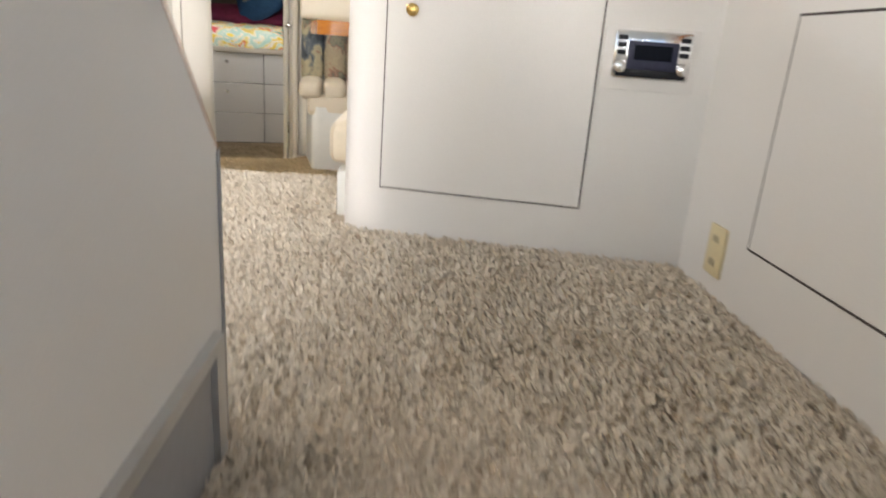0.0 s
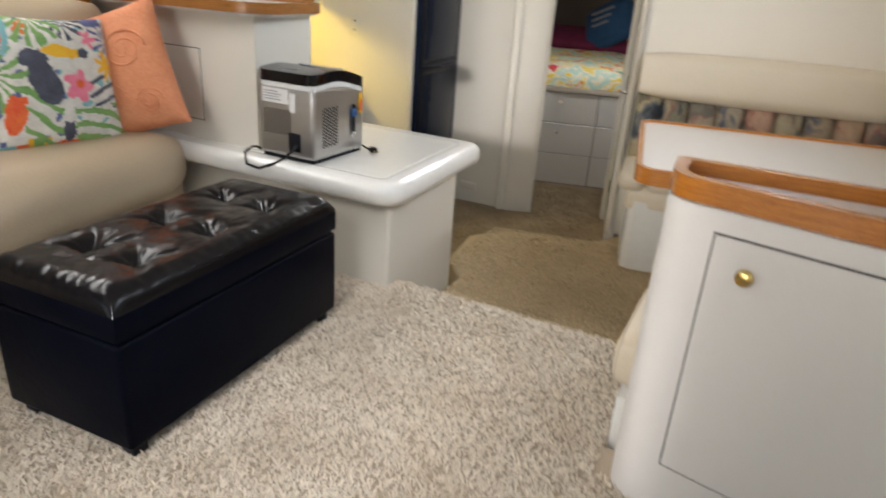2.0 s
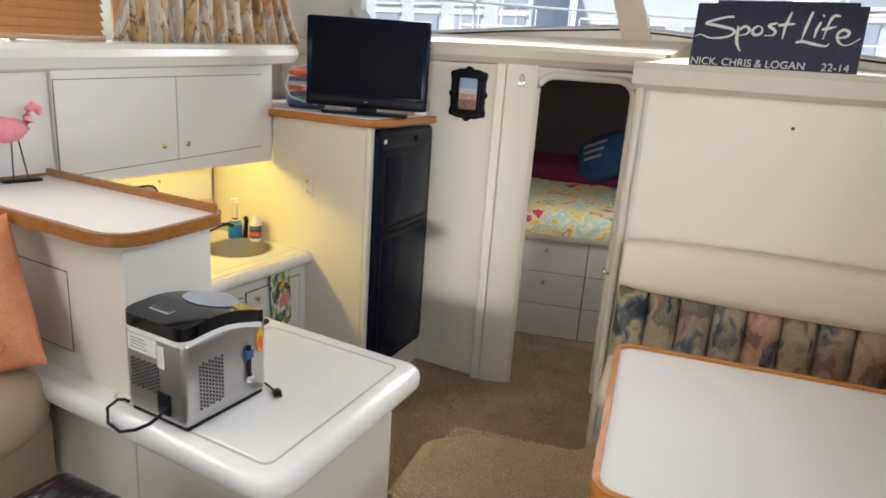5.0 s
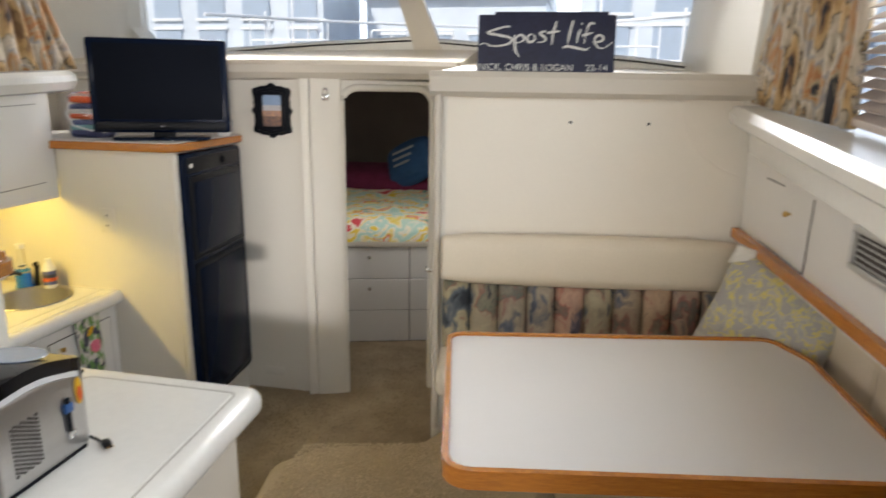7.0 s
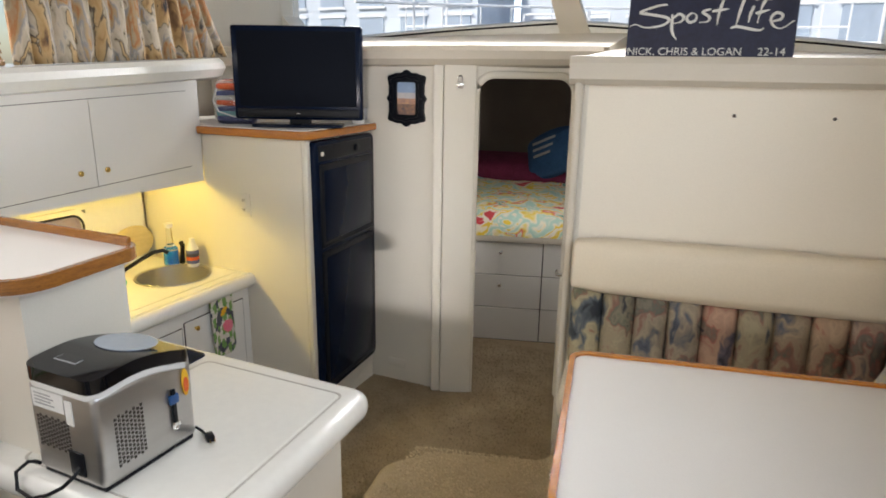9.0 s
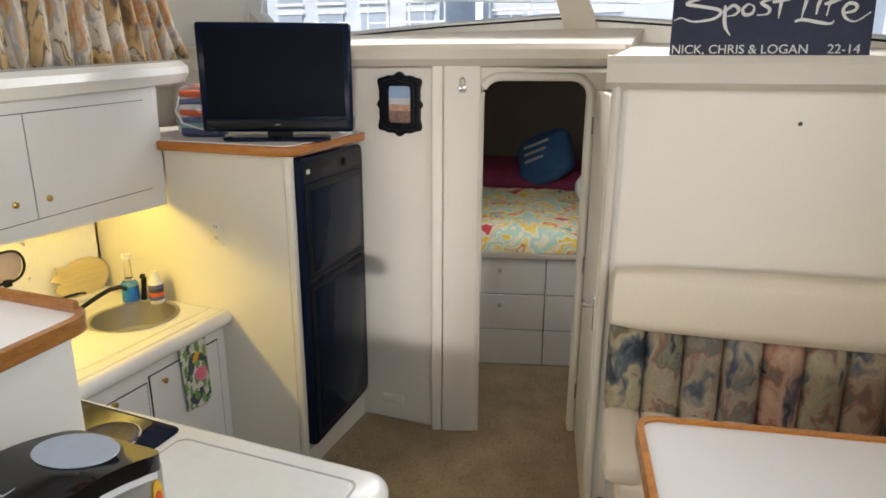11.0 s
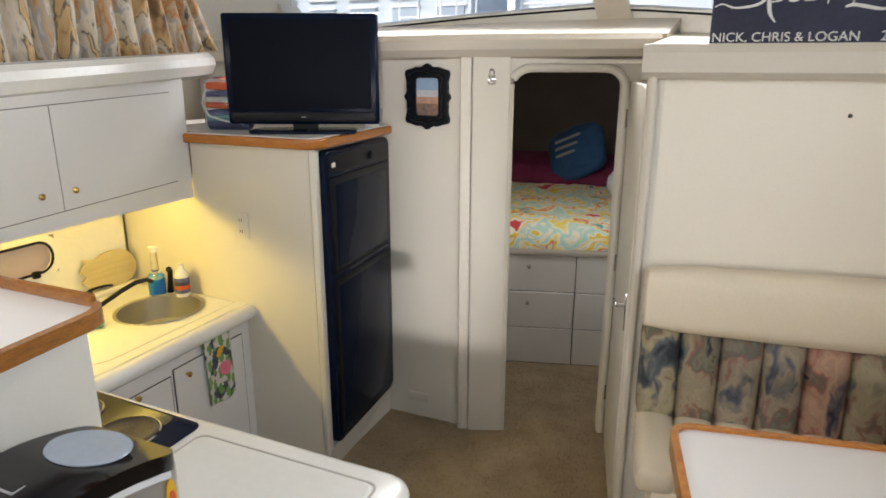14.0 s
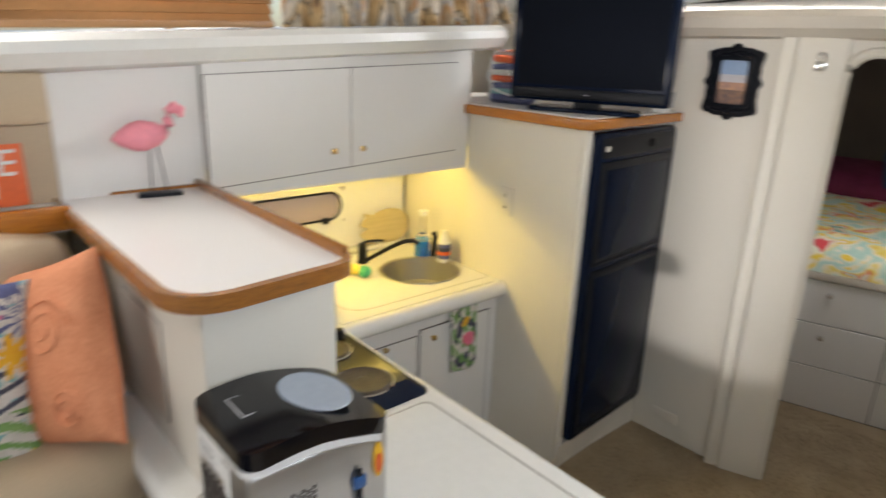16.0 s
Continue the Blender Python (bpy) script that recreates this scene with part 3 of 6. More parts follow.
solid("ceiling_cabin", box(-2.3, 0.5, 5.4, 8.36, 1.44, 1.455), WALL, "cream liner above the berth", "ceiling")

# ---- berth ----
bed = thing("berth", (-0.95, 6.1, -0.39), "built-in berth with white drawers under a beige board", "bed")
BF = face(-1.34, 6.085, -0.39, 16.2)
part("base", box(-0.75, 1.35, 0.014, 1.75, 0, 0.715), LAM, bed, "", BF)
part("joint", box(-0.75, 1.35, 0.009, 0.015, 0, 0.712), GAP, bed, "dark joints between the drawers", BF)
part("front_board", box(-0.75, 1.35, -0.012, 0.06, 0.715, 0.757, 0.008), WARM, bed, "beige padded edge board", BF)
for z0, z1 in ((0.006, 0.241), (0.246, 0.479), (0.484, 0.712)):
    for x0, x1 in ((-0.16, 0.413), (0.419, 0.99)):
        d = part("drawer", box(x0, x1, 0.0, 0.016, z0, z1, 0.0025, 1), LAM, bed, "", BF)
        if x0 < 0 and z0 > 0.1:
            part("knob", lathe([(0.005, 0), (0.005, 0.01), (0.015, 0.016), (0.012, 0.023), (0.002, 0.025)], 14), CHROME, d, "", BF @ pose(0.131, 0, z1 - 0.066, 90, 0, 0))


def quilt_fn(u, v):
    a, b = -0.75 + 2.1 * u, -0.012 + 1.9 * v
    k = min(1, v * 11)
    z = 0.758 + 0.15 * k ** 0.5 + 0.06 * v + 0.02 * noise.noise((a * 5, b * 5, 0)) * k + 0.008 * noise.noise((a * 14, b * 14, 3))
    return tuple(BF @ Vector((a, b - 0.02 * math.sin(k * 3.14), z)))


quilt = solid("quilt", grid(quilt_fn, 70, 90), QUILT, "rumpled quilt in bright medallion print on the berth", "quilt", "")
quilt["kind"] = "thing"
mar = tagged(part("blanket", at(cushion_bm(1.9, 0.55, 0.16, 0.07, 0.03), pose(-1.25, 7.62, 0.62, 8, 0, 4)), MAROON), "crumpled maroon blanket at the berth head", "blanket")
for (x, y, z, rz, mt, lb) in ((-1.24, 7.42, 0.79, -12, BLUEC, "blue printed cushion leaning on the blanket"), (-0.70, 7.2, 0.60, 40, WHITEP, "white pillow at the side of the berth")):
    p = thing("pillow", (x, y, z), lb, "pillow")
    part("cover", cushion_bm(0.46, 0.14, 0.34, 0.06, 0.05), mt, p, "", pose(x, y, z, -28, -24, rz))
    if mt is BLUEC:
        for k in range(3):
            part("print", box(-0.11, 0.11 - 0.03 * k, -0.128, -0.12, 0.06 - 0.06 * k, 0.08 - 0.06 * k), GREYP, p, "pale blurred print bar", pose(x, y, z, -28, -24, rz))

# ---- refrigerator and its cabinet ----
cab = thing("refrigerator_cabinet", (-2.0, 4.95, -0.39), "tall cream cabinet round the refrigerator", "cabinet")
part("side_panel", box(-2.31, -1.70, 4.60, 4.625, -0.39, 1.115), WALL, cab)
part("body", box(-2.8, -1.72, 4.625, 5.26, -0.39, 1.115), WALL, cab)
part("kick_board", hexa([(-1.735, 4.60, -0.39), (-1.70, 4.60, -0.39), (-1.745, 5.262, -0.39), (-1.78, 5.262, -0.39)], [(-1.70, 4.60, -0.235), (-1.662, 4.60, -0.235), (-1.712, 5.262, -0.235), (-1.78, 5.262, -0.235)]), WALL, cab)
part("corner_post", box(-1.70, -1.668, 4.598, 4.632, -0.30, 1.115, 0.008), WALL, cab)
FT = rounded([(-2.31, 4.565), (-1.64, 4.565), (-1.68, 5.265), (-2.78, 5.265), (-2.78, 4.64), (-2.31, 4.64)], [0, 0.07, 0, 0, 0, 0])
part("wood_edge", prism(FT, 1.112, 1.152, 0.008), TRIMW, cab, "oak edged top")
part("top_panel", prism(inset(FT, 0.02), 1.15, 1.156), TOP, cab)
fr = thing("refrigerator", (-1.69, 4.96, -0.22), "black two-door refrigerator set in the cabinet", "refrigerator")
FM = Matrix.Translation((-1.662, 4.632, -0.225)) @ pose(0, 0, 0, 0, 0, 94)
W, H = 0.62, 1.325
part("surround", at(prism(rounded([(0, 0), (W, 0), (W, H), (0, H)], 0.04), -0.03, 0.016, 0.008, 3), Matrix(((1, 0, 0, 0), (0, 0, -1, 0), (0, 1, 0, 0), (0, 0, 0, 1)))), GLOSS, fr, "glossy black frame", FM)
door = part("lower_door", box(0.035, W - 0.035, -0.026, 0.0, 0.03, 0.775, 0.008), BLACK, fr, "", FM)
part("door_panel", box(0.062, W - 0.062, -0.0295, -0.02, 0.060, 0.745, 0.006), GLOSS, door, "glossy inset panel", FM)
door = part("upper_door", box(0.035, W - 0.035, -0.026, 0.0, 0.795, 1.215, 0.008), BLACK, fr, "", FM)
part("door_panel", box(0.062, W - 0.062, -0.0295, -0.02, 0.825, 1.185, 0.006), GLOSS, door, "glossy inset panel", FM)
part("control_strip", box(0.03, W - 0.03, -0.02, 0.0, 1.228, 1.305, 0.006), BLACK, fr, "", FM)
part("badge", box(0.045, 0.075, -0.022, -0.018, 1.255, 1.275), CHROME, fr, "small bright badge", FM)
for z0, z1 in ((0.70, 0.765), (0.80, 0.86)):
    part("door_trim", box(0.04, W - 0.04, -0.03, -0.022, z0 if z0 > 0.75 else z1 - 0.012, z0 + 0.012 if z0 > 0.75 else z1, 0.002), BLACK, fr, "", FM)
part("thermostat", lathe([(0.02, 0), (0.02, 0.01), (0.012, 0.014)], 16), BLACK, fr, "", FM @ pose(0.40, -0.02, 1.265, 90, 0, 0))

# ---- galley counter, sink run and peninsula ----
pen = thing("galley_peninsula", (-1.5, 3.4, -0.39), "white moulded counter box with bullnose edge", "counter")
part("body", prism(rounded([(-2.3, 3.055), (-0.85, 3.055), (-0.905, 3.70), (-2.06, 3.70), (-2.06, 3.12), (-2.3, 3.12)], [0, 0.015, 0.02, 0, 0, 0]), -0.39, 0.35), WALL, pen)
PEN = rounded([(-2.04, 2.962), (-0.778, 2.962), (-0.822, 3.775), (-2.0, 3.785), (-2.04, 3.785)], [0, 0.10, 0.07, 0, 0])
part("worktop", prism(PEN, 0.325, 0.41, 0.036, 5), GEL, pen, "glossy white top with bullnose edge")
part("raised_panel", prism(rounded([(-1.46, 3.03), (-0.865, 3.03), (-0.905, 3.69), (-1.46, 3.69)], [0.0, 0.03, 0.03, 0.0]), 0.405, 0.4125, 0.002, 1), GEL, pen)
part("panel_joint", ring(rounded([(-1.48, 3.018), (-0.853, 3.018), (-0.893, 3.702), (-1.48, 3.702)], 0.03), rounded([(-1.474, 3.024), (-0.859, 3.024), (-0.899, 3.696), (-1.474, 3.696)], 0.03), 0.409, 0.4112), GROOVE, pen, "fine pale joint")

sinkrun = thing("sink_cabinet", (-2.45, 4.2, -0.39), "white galley cabinet under the sink", "cabinet")
part("body", box(-2.8, -2.075, 3.72, 4.598, -0.39, 0.265), LAM, sinkrun)
part("front_rail", box(-2.11, -2.075, 3.72, 4.598, 0.265, 0.34), LAM, sinkrun)


def top_with_hole(cx, cy, rx, ry, x0, x1, y0, y1, z0, z1, n=48):
    """A slab with an oval opening."""
    inner = [(cx + rx * math.cos(2 * math.pi * k / n), cy + ry * math.sin(2 * math.pi * k / n)) for k in range(n)]
    outer = []
    for k in range(n):
        a = 2 * math.pi * (k + 0.0) / n
        c, s = math.cos(a), math.sin(a)
        t = min((x1 - cx) / c if c > 1e-6 else 1e9, (x0 - cx) / c if c < -1e-6 else 1e9, (y1 - cy) / s if s > 1e-6 else 1e9, (y0 - cy) / s if s < -1e-6 else 1e9)
        outer.append((cx + c * t, cy + s * t))
    for px, py in ((x0, y0), (x1, y0), (x1, y1), (x0, y1)):
        k = min(range(n), key=lambda i: (outer[i][0] - px) ** 2 + (outer[i][1] - py) ** 2)
        outer[k] = (px, py)
    return ring(outer, inner, z0, z1)


SX, SY, SRX, SRY = -2.36, 4.38, 0.17, 0.18
part("worktop", merged(top_with_hole(SX, SY, SRX, SRY, -2.8, -2.07, 3.78, 4.598, 0.34, 0.41), box(-2.8, -2.04, 2.99, 3.78, 0.34, 0.408)), GEL, sinkrun, "glossy pale worktop round the sink")
part("worktop_edge", tube([(-2.055, 3.74, 0.375), (-2.055, 4.598, 0.375)], 0.036, 14), GEL, sinkrun, "rounded white worktop edge")
for bx in (box(-2.83, -2.785, 3.1, 3.55, 0.40, 0.97), box(-2.83, -2.785, 4.25, 4.6, 0.40, 0.97), box(-2.83, -2.785, 3.55, 4.25, 0.40, 0.57), box(-2.83, -2.785, 3.55, 4.25, 0.735, 0.97)):
    part("backsplash_panel", bx, GEL, sinkrun)
part("backsplash_ledge", box(-2.784, -2.72, 3.5, 4.598, 0.411, 0.435, 0.008), GEL, sinkrun)
INL = rounded([(-2.75, 3.86), (-2.125, 3.86), (-2.125, 4.59), (-2.75, 4.59)], [0.06, 0.09, 0.0, 0.0])
part("inlay_line", ring(INL, inset(INL, 0.0035), 0.409, 0.4112), GROOVE, sinkrun, "fine pale inlay line")
SD = face(-2.072, 3.80, -0.36, 90)
joint(SD @ pose(0, 0, 0.45, 0, 0, 0), 0.335, 0.17, sinkrun, LAM, "drawer")
joint(SD, 0.335, 0.44, sinkrun, LAM, "drawer")
joint(SD @ pose(0.355, 0, 0, 0, 0, 0), 0.39, 0.64, sinkrun, LAM, "door")
knob(SD @ pose(0.17, -0.004, 0.615, 0, 0, 0), sinkrun)
knob(SD @ pose(0.415, -0.004, 0.60, 0, 0, 0), sinkrun)
sink = thing("sink", (SX, SY, 0.25), "oval brushed steel sink bowl in the worktop", "sink")
bowl = lathe([(0.02, -0.13), (0.8, -0.13), (0.93, -0.11), (0.985, -0.05), (1.0, 0.0), (1.06, 0.004), (1.05, 0.007), (0.97, 0.003), (0.94, -0.05), (0.9, -0.1), (0.5, -0.125), (0.02, -0.125)], 40)
part("bowl", bowl, BOWL, sink, "", Matrix.Translation((SX, SY, 0.41)) @ Matrix.Diagonal((SRX, SRY, 1, 1)))
part("drain", lathe([(0.03, 0), (0.03, 0.004), (0.01, 0.004)], 16), CHROME, sink, "", pose(SX, SY, 0.275))

# ---- raised bar ----
bar = thing("bar_counter", (-1.85, 3.2, 0.0), "raised bar with oak edge and pale laminate top", "counter")
part("pedestal", box(-2.60, -1.42, 3.05, 3.36, 0.0, 0.88), WALL, bar)
BAR = rounded([(-2.36, 2.975), (-1.335, 2.975), (-1.38, 3.408), (-2.33, 3.40)], [0, 0.11, 0.07, 0])
part("top_board", prism(inset(BAR, 0.012), 0.882, 0.918), TOP, bar, "pale laminate top")
part("wood_edge", ring(BAR, inset(BAR, 0.02), 0.89, 0.927), DARKW, bar, "oak edging")
part("fiddle", box(-2.33, -1.43, 3.384, 3.404, 0.915, 0.945, 0.006), DARKW, bar, "oak fiddle strip")
AP = face(-1.99, 3.05, 0.485, 0)
joint(AP, 0.30, 0.26, bar, WALL, "access_panel", 0.003, label="flush access panel")
solid("wall_bar_end", box(-2.86, -2.335, 3.0, 3.425, 0.88, 1.32), LAM, "white panel behind the bar", "wall")

# ---- upper lockers ----
up = thing("wall_cupboard", (-2.5, 4.0, 0.87), "white galley wall cupboard with two doors", "cupboard")
part("body", hexa([(-2.8, 3.43, 0.965), (-2.318, 3.43, 0.965), (-2.318, 4.6, 0.965), (-2.8, 4.6, 0.965)], [(-2.8, 3.43, 1.35), (-2.318, 3.43, 1.35), (-2.318, 4.6, 1.43), (-2.8, 4.6, 1.43)]), LAM, up)
part("valance", box(-2.34, -2.318, 3.43, 4.598, 0.87, 0.9655), LAM, up, "plain board hiding the lamp")
UM = face(-2.318, 3.435, 0.935, 90)
for x0, w in ((0.0, 0.5495), (0.5535, 0.53)):
    lo, hi = [-0.028 + 0.046 * x for x in (x0, x0 + w)], [0.338 + 0.045 * x for x in (x0, x0 + w)]
    d = part("door", hexa([(x0, -0.006, lo[0]), (x0 + w, -0.006, lo[1]), (x0 + w, 0.0, lo[1]), (x0, 0.0, lo[0])], [(x0, -0.006, hi[0]), (x0 + w, -0.006, hi[1]), (x0 + w, 0.0, hi[1]), (x0, 0.0, hi[0])]), LAM, up, "", UM)
part("joint", hexa([(-0.003, -0.0015, -0.032), (1.087, -0.0015, 0.018), (1.087, 0.002, 0.018), (-0.003, 0.002, -0.032)], [(-0.003, -0.0015, 0.3405), (1.087, -0.0015, 0.3895), (1.087, 0.002, 0.3895), (-0.003, 0.002, 0.3405)]), GAP, up, "dark joint round the doors", UM)
knob(face(-2.324, 3.909, 0.996, 90), up)
knob(face(-2.324, 4.037, 0.998, 90), up)
part("lamp_strip", box(-2.52, -2.44, 3.5, 4.58, 0.948, 0.966, 0.004), glow("warm_strip", (1.0, 0.76, 0.24), 3.0), up, "glowing under-cupboard strip")

# ---- dinette ----
table = thing("dinette_table", (0.4, 3.7, -0.2), "pale laminate dinette table with varnished oak edge", "table")
TB = rounded([(-0.085, 3.178), (1.01, 3.358), (1.035, 3.45), (0.998, 4.085), (0.91, 4.27), (-0.243, 4.05)], [0.07, 0.04, 0.04, 0.08, 0.06, 0.06])
part("top_board", prism(inset(TB, 0.012), 0.512, 0.553), TOP, table, "pale laminate top")
part("wood_edge", ring(TB, inset(TB, 0.018), 0.512, 0.562), TRIMW, table, "varnished oak edging")
for x in (0.15, 0.78):
    lg = part("leg", lathe([(0.032, -0.2), (0.032, 0.5)], 20), CHROME, table, "chromed tube leg", pose(x, 3.72, 0))
    part("foot", lathe([(0.09, -0.2), (0.09, -0.19), (0.06, -0.175), (0.035, -0.165)], 24), CHROME, table, "round floor socket", pose(x, 3.72, 0))

seat_f = thing("dinette_bench", (0.3, 4.5, -0.2), "cream vinyl bench with watercolour floral back", "bench")
part("base", prism(rounded([(-0.262, 4.26), (1.15, 4.44), (1.15, 4.86), (-0.36, 4.70)], [0.05, 0, 0, 0]), -0.2, 0.14), GEL, seat_f)
part("seat_edge", at(cushion_bm(1.32, 0.47, 0.13, 0.045, 0.008), DB @ pose(0.72, -0.24, 0.145)), BENCH, seat_f)
for k in range(10):
    part("seat_channel", at(cushion_bm(0.128, 0.45, 0.10, 0.035, 0.006, 6), DB @ pose(0.08 + 0.128 * k, -0.245, 0.225)), BENCH, seat_f)
    part("back_channel", at(cushion_bm(0.128, 0.11, 0.36, 0.03, 0.012, 6), DB @ pose(0.08 + 0.128 * k, -0.075, 0.42, -4)), DINETTE, seat_f, "floral padded channel")
part("bolster", at(cushion_bm(1.32, 0.13, 0.21, 0.034, 0.012), DB @ pose(0.67, -0.085, 0.685, -3)), BENCH, seat_f, "cream head bolster")

seat_s = thing("dinette_side_bench", (1.1, 3.6, -0.2), "cream vinyl side bench along the hull", "bench")
part("base", box(0.88, 1.19, 2.7, 4.4, -0.2, 0.14), GEL, seat_s)
part("seat", at(cushion_bm(0.40, 1.5, 0.13, 0.04, 0.01), pose(1.0, 3.6, 0.205)), BENCH, seat_s)
for y in (3.05, 3.62, 4.19):
    part("back_cushion", at(cushion_bm(0.10, 0.55, 0.46, 0.04, 0.0), pose(1.14, y, 0.5)), BENCH, seat_s)

con = thing("radio_cabinet", (0.5, 2.5, 0.0), "white cabinet with oak fiddle and built-in stereo", "cabinet")
CB = rounded([(0.095, 2.47), (0.98, 2.275), (1.05, 2.275), (1.05, 2.635), (0.085, 2.635)], [0.07, 0, 0, 0, 0.02])
part("body", prism(CB, 0.0, 0.692), LAM, con)
part("top_board", prism(inset(CB, 0.012), 0.69, 0.705), TOP, con, "pale laminate top")
part("wood_edge", ring(CB, inset(CB, 0.026), 0.688, 0.734), TRIMW, con, "varnished oak fiddle")
CF = face(0.195, 2.447, 0.131, -12.4)
joint(CF, 0.53, 0.513, con, LAM, "door", 0.004)
knob(CF @ pose(0.067, -0.004, 0.455, 0, 0, 0), con, BRASS, 0.016)
RAD = CF @ pose(0.565, 0, 0.325, 0, 0, 0)
stereo = thing("car_stereo", (0.83, 2.3, 0.5), "silver and black stereo set in the cabinet front", "stereo")
part("plate", box(-0.022, 0.195, -0.006, 0.002, -0.02, 0.125, 0.002), LAM, stereo, "pale mounting plate", RAD)
part("bezel", box(-0.002, 0.178, -0.018, 0.0, 0.008, 0.118, 0.006), CHROME, stereo, "", RAD)
part("display", box(0.03, 0.147, -0.024, -0.016, 0.03, 0.095, 0.004), NAVY, stereo, "dark display", RAD)
part("window", box(0.045, 0.132, -0.0255, -0.022, 0.052, 0.086), SCREEN, stereo, "", RAD)
part("lower_panel", box(0.008, 0.17, -0.021, -0.016, 0.012, 0.034, 0.002), BLACK, stereo, "", RAD)
for x in (0.016, 0.16):
    part("dial", lathe([(0.014, 0), (0.014, 0.012), (0.009, 0.015)], 18), CHROME, stereo, "", RAD @ pose(x, -0.016, 0.035, 90, 0, 0))
    for k in range(3):
        part("button", box(x - 0.011, x + 0.011, -0.021, -0.016, 0.062 + 0.017 * k, 0.073 + 0.017 * k, 0.002), BLACK, stereo, "", RAD)

near = thing("dinette_near_bench", (0.55, 2.85, -0.2), "cream vinyl bench backing onto the radio cabinet", "bench")
part("base", box(0.055, 1.15, 2.64, 3.06, -0.2, 0.13, 0.01), GEL, near)
part("seat", at(cushion_bm(1.1, 0.42, 0.15, 0.05, 0.01), pose(0.575, 2.86, 0.205)), BENCH, near)
part("back_cushion", at(cushion_bm(1.0, 0.12, 0.33, 0.045, 0.012), pose(0.575, 2.70, 0.42)), BENCH, near)

# ---- starboard side locker by the entrance ----
solid("wall_side_locker", box(0.98, 1.05, 0.5, 2.275, -0.57, 0.69), LAM, "off-white locker side by the entrance", "wall")
sl = thing("side_locker_door", (0.98, 1.6, 0.15), "flush white locker door with dark joint", "door")
joint(face(0.98, 1.96, 0.153, -90), 0.72, 0.455, sl, LAM, "door", 0.0022, gap=0.0045)
solid("trim_locker_cap", box(0.955, 1.2, 0.5, 2.28, 0.69, 0.73, 0.006), TRIMW, "varnished oak cap of the side locker", "trim")
out = thing("wall_socket", (0.975, 2.09, 0.11), "ivory double socket on the locker side", "socket")
part("plate", box(0, 0.075, -0.008, 0.001, 0, 0.115, 0.003), IVORY, out, "", face(0.98, 2.125, 0.05, -90))
for z in (0.03, 0.085):
    for x in (0.027, 0.042):
        part("slot", box(x, x + 0.004, -0.009, -0.006, z - 0.008, z + 0.008), GAP, out, "", face(0.98, 2.125, 0.05, -90))

# ---- companionway side panel ----
cp = thing("stair_side_panel", (0.04, 1.2, -0.57), "off-white stair panel with oak-edged sloping top", "panel")
outline = [(1.465, 0.0), (1.465, 0.378), (1.32, 0.53), (1.05, 0.83), (0.80, 1.05), (0.55, 1.05), (0.55, -0.57), (1.22, -0.57), (1.22, 0.0)]
part("board", at(prism([(y, z) for y, z in outline], -0.018, 0.0), Matrix(((0, 0, 1, 0.047), (1, 0, 0, 0), (0, 1, 0, 0), (0, 0, 0, 1)))), LAM, cp)
part("edge", tube([(0.038, y, z + 0.003) for y, z in outline[1:6]], 0.0095, 8), TRIMW, cp, "oak edging")
part("post_edge", box(0.028, 0.049, 1.458, 1.468, 0.0, 0.378), GREYP, cp, "dark end edging")
vent = thing("aluminium_vent", (0.05, 1.25, -0.2), "aluminium framed vent low on the stair panel", "vent")
VM = face(0.047, 1.0, -0.275, 90)
part("frame", merged(box(0, 0.425, -0.012, 0, 0.425, 0.443), box(0, 0.425, -0.012, 0, 0, 0.018), box(0, 0.018, -0.012, 0, 0.018, 0.425), box(0.395, 0.425, -0.012, 0, 0.018, 0.425)), ALU, vent, "", VM)
part("panel", box(0.018, 0.395, -0.004, -0.001, 0.018, 0.425), GREYP, vent, "", VM)

# ---- sofa ----
sofa = thing("sofa", (-1.9, 2.0, 0.0), "beige vinyl built-in sofa with rounded front", "sofa")
part("base", box(-2.3, -1.80, 0.6, 3.03, 0.0, 0.24, 0.02), SOFA, sofa)
seat_bm = at(cushion_bm(0.66, 2.35, 0.25, 0.115, 0.015, 16), pose(-1.81, 1.83, 0.325))
for v in seat_bm.verts:
    v.co.x -= 0.20 * max(0, v.co.y - 1.95) * max(0, min(1, (v.co.x + 2.14) / 0.6))
part("seat_cushion", seat_bm, SOFA, sofa)
for z, h in ((0.54, 0.20), (0.76, 0.26)):
    part("back_cushion", at(cushion_bm(0.24, 2.35, h, 0.075, 0.01, 14), pose(-2.13 - 0.05 * (z - 0.5), 1.78, z, 0, -6)), SOFA, sofa)
solid("wall_shelf_back", merged(box(-2.40, -2.335, 0.6, 2.998, 0.915, 1.285), box(-2.345, -2.30, 0.6, 2.998, 1.14, 1.285, 0.02)), SOFA, "padded tan panel behind the sofa shelf", "wall")
solid("shelf_sofa", box(-2.86, -2.2, 0.6, 2.99, 0.86, 0.915), LAM, "white shelf behind the sofa", "shelf")
solid("trim_shelf_edge", box(-2.215, -2.178, 0.6, 2.992, 0.868, 0.935, 0.006), TRIMW, "oak edging of the shelf", "trim")

# ---- ottoman ----
ott = thing("storage_ottoman", (-1.07, 2.36, 0.0), "tufted black leather storage ottoman", "ottoman")
OM = pose(-1.05, 2.365, 0, 0, 0, 3.0)
OW, OL = 0.40, 0.80
part("body", box(-OW / 2, OW / 2, -OL / 2, OL / 2, 0.035, 0.30, 0.012, 3), LEATHERB, ott, "", OM)
TUFT = [(i, j) for i in (-0.075, 0.075) for j in (-0.225, 0.0, 0.225)]


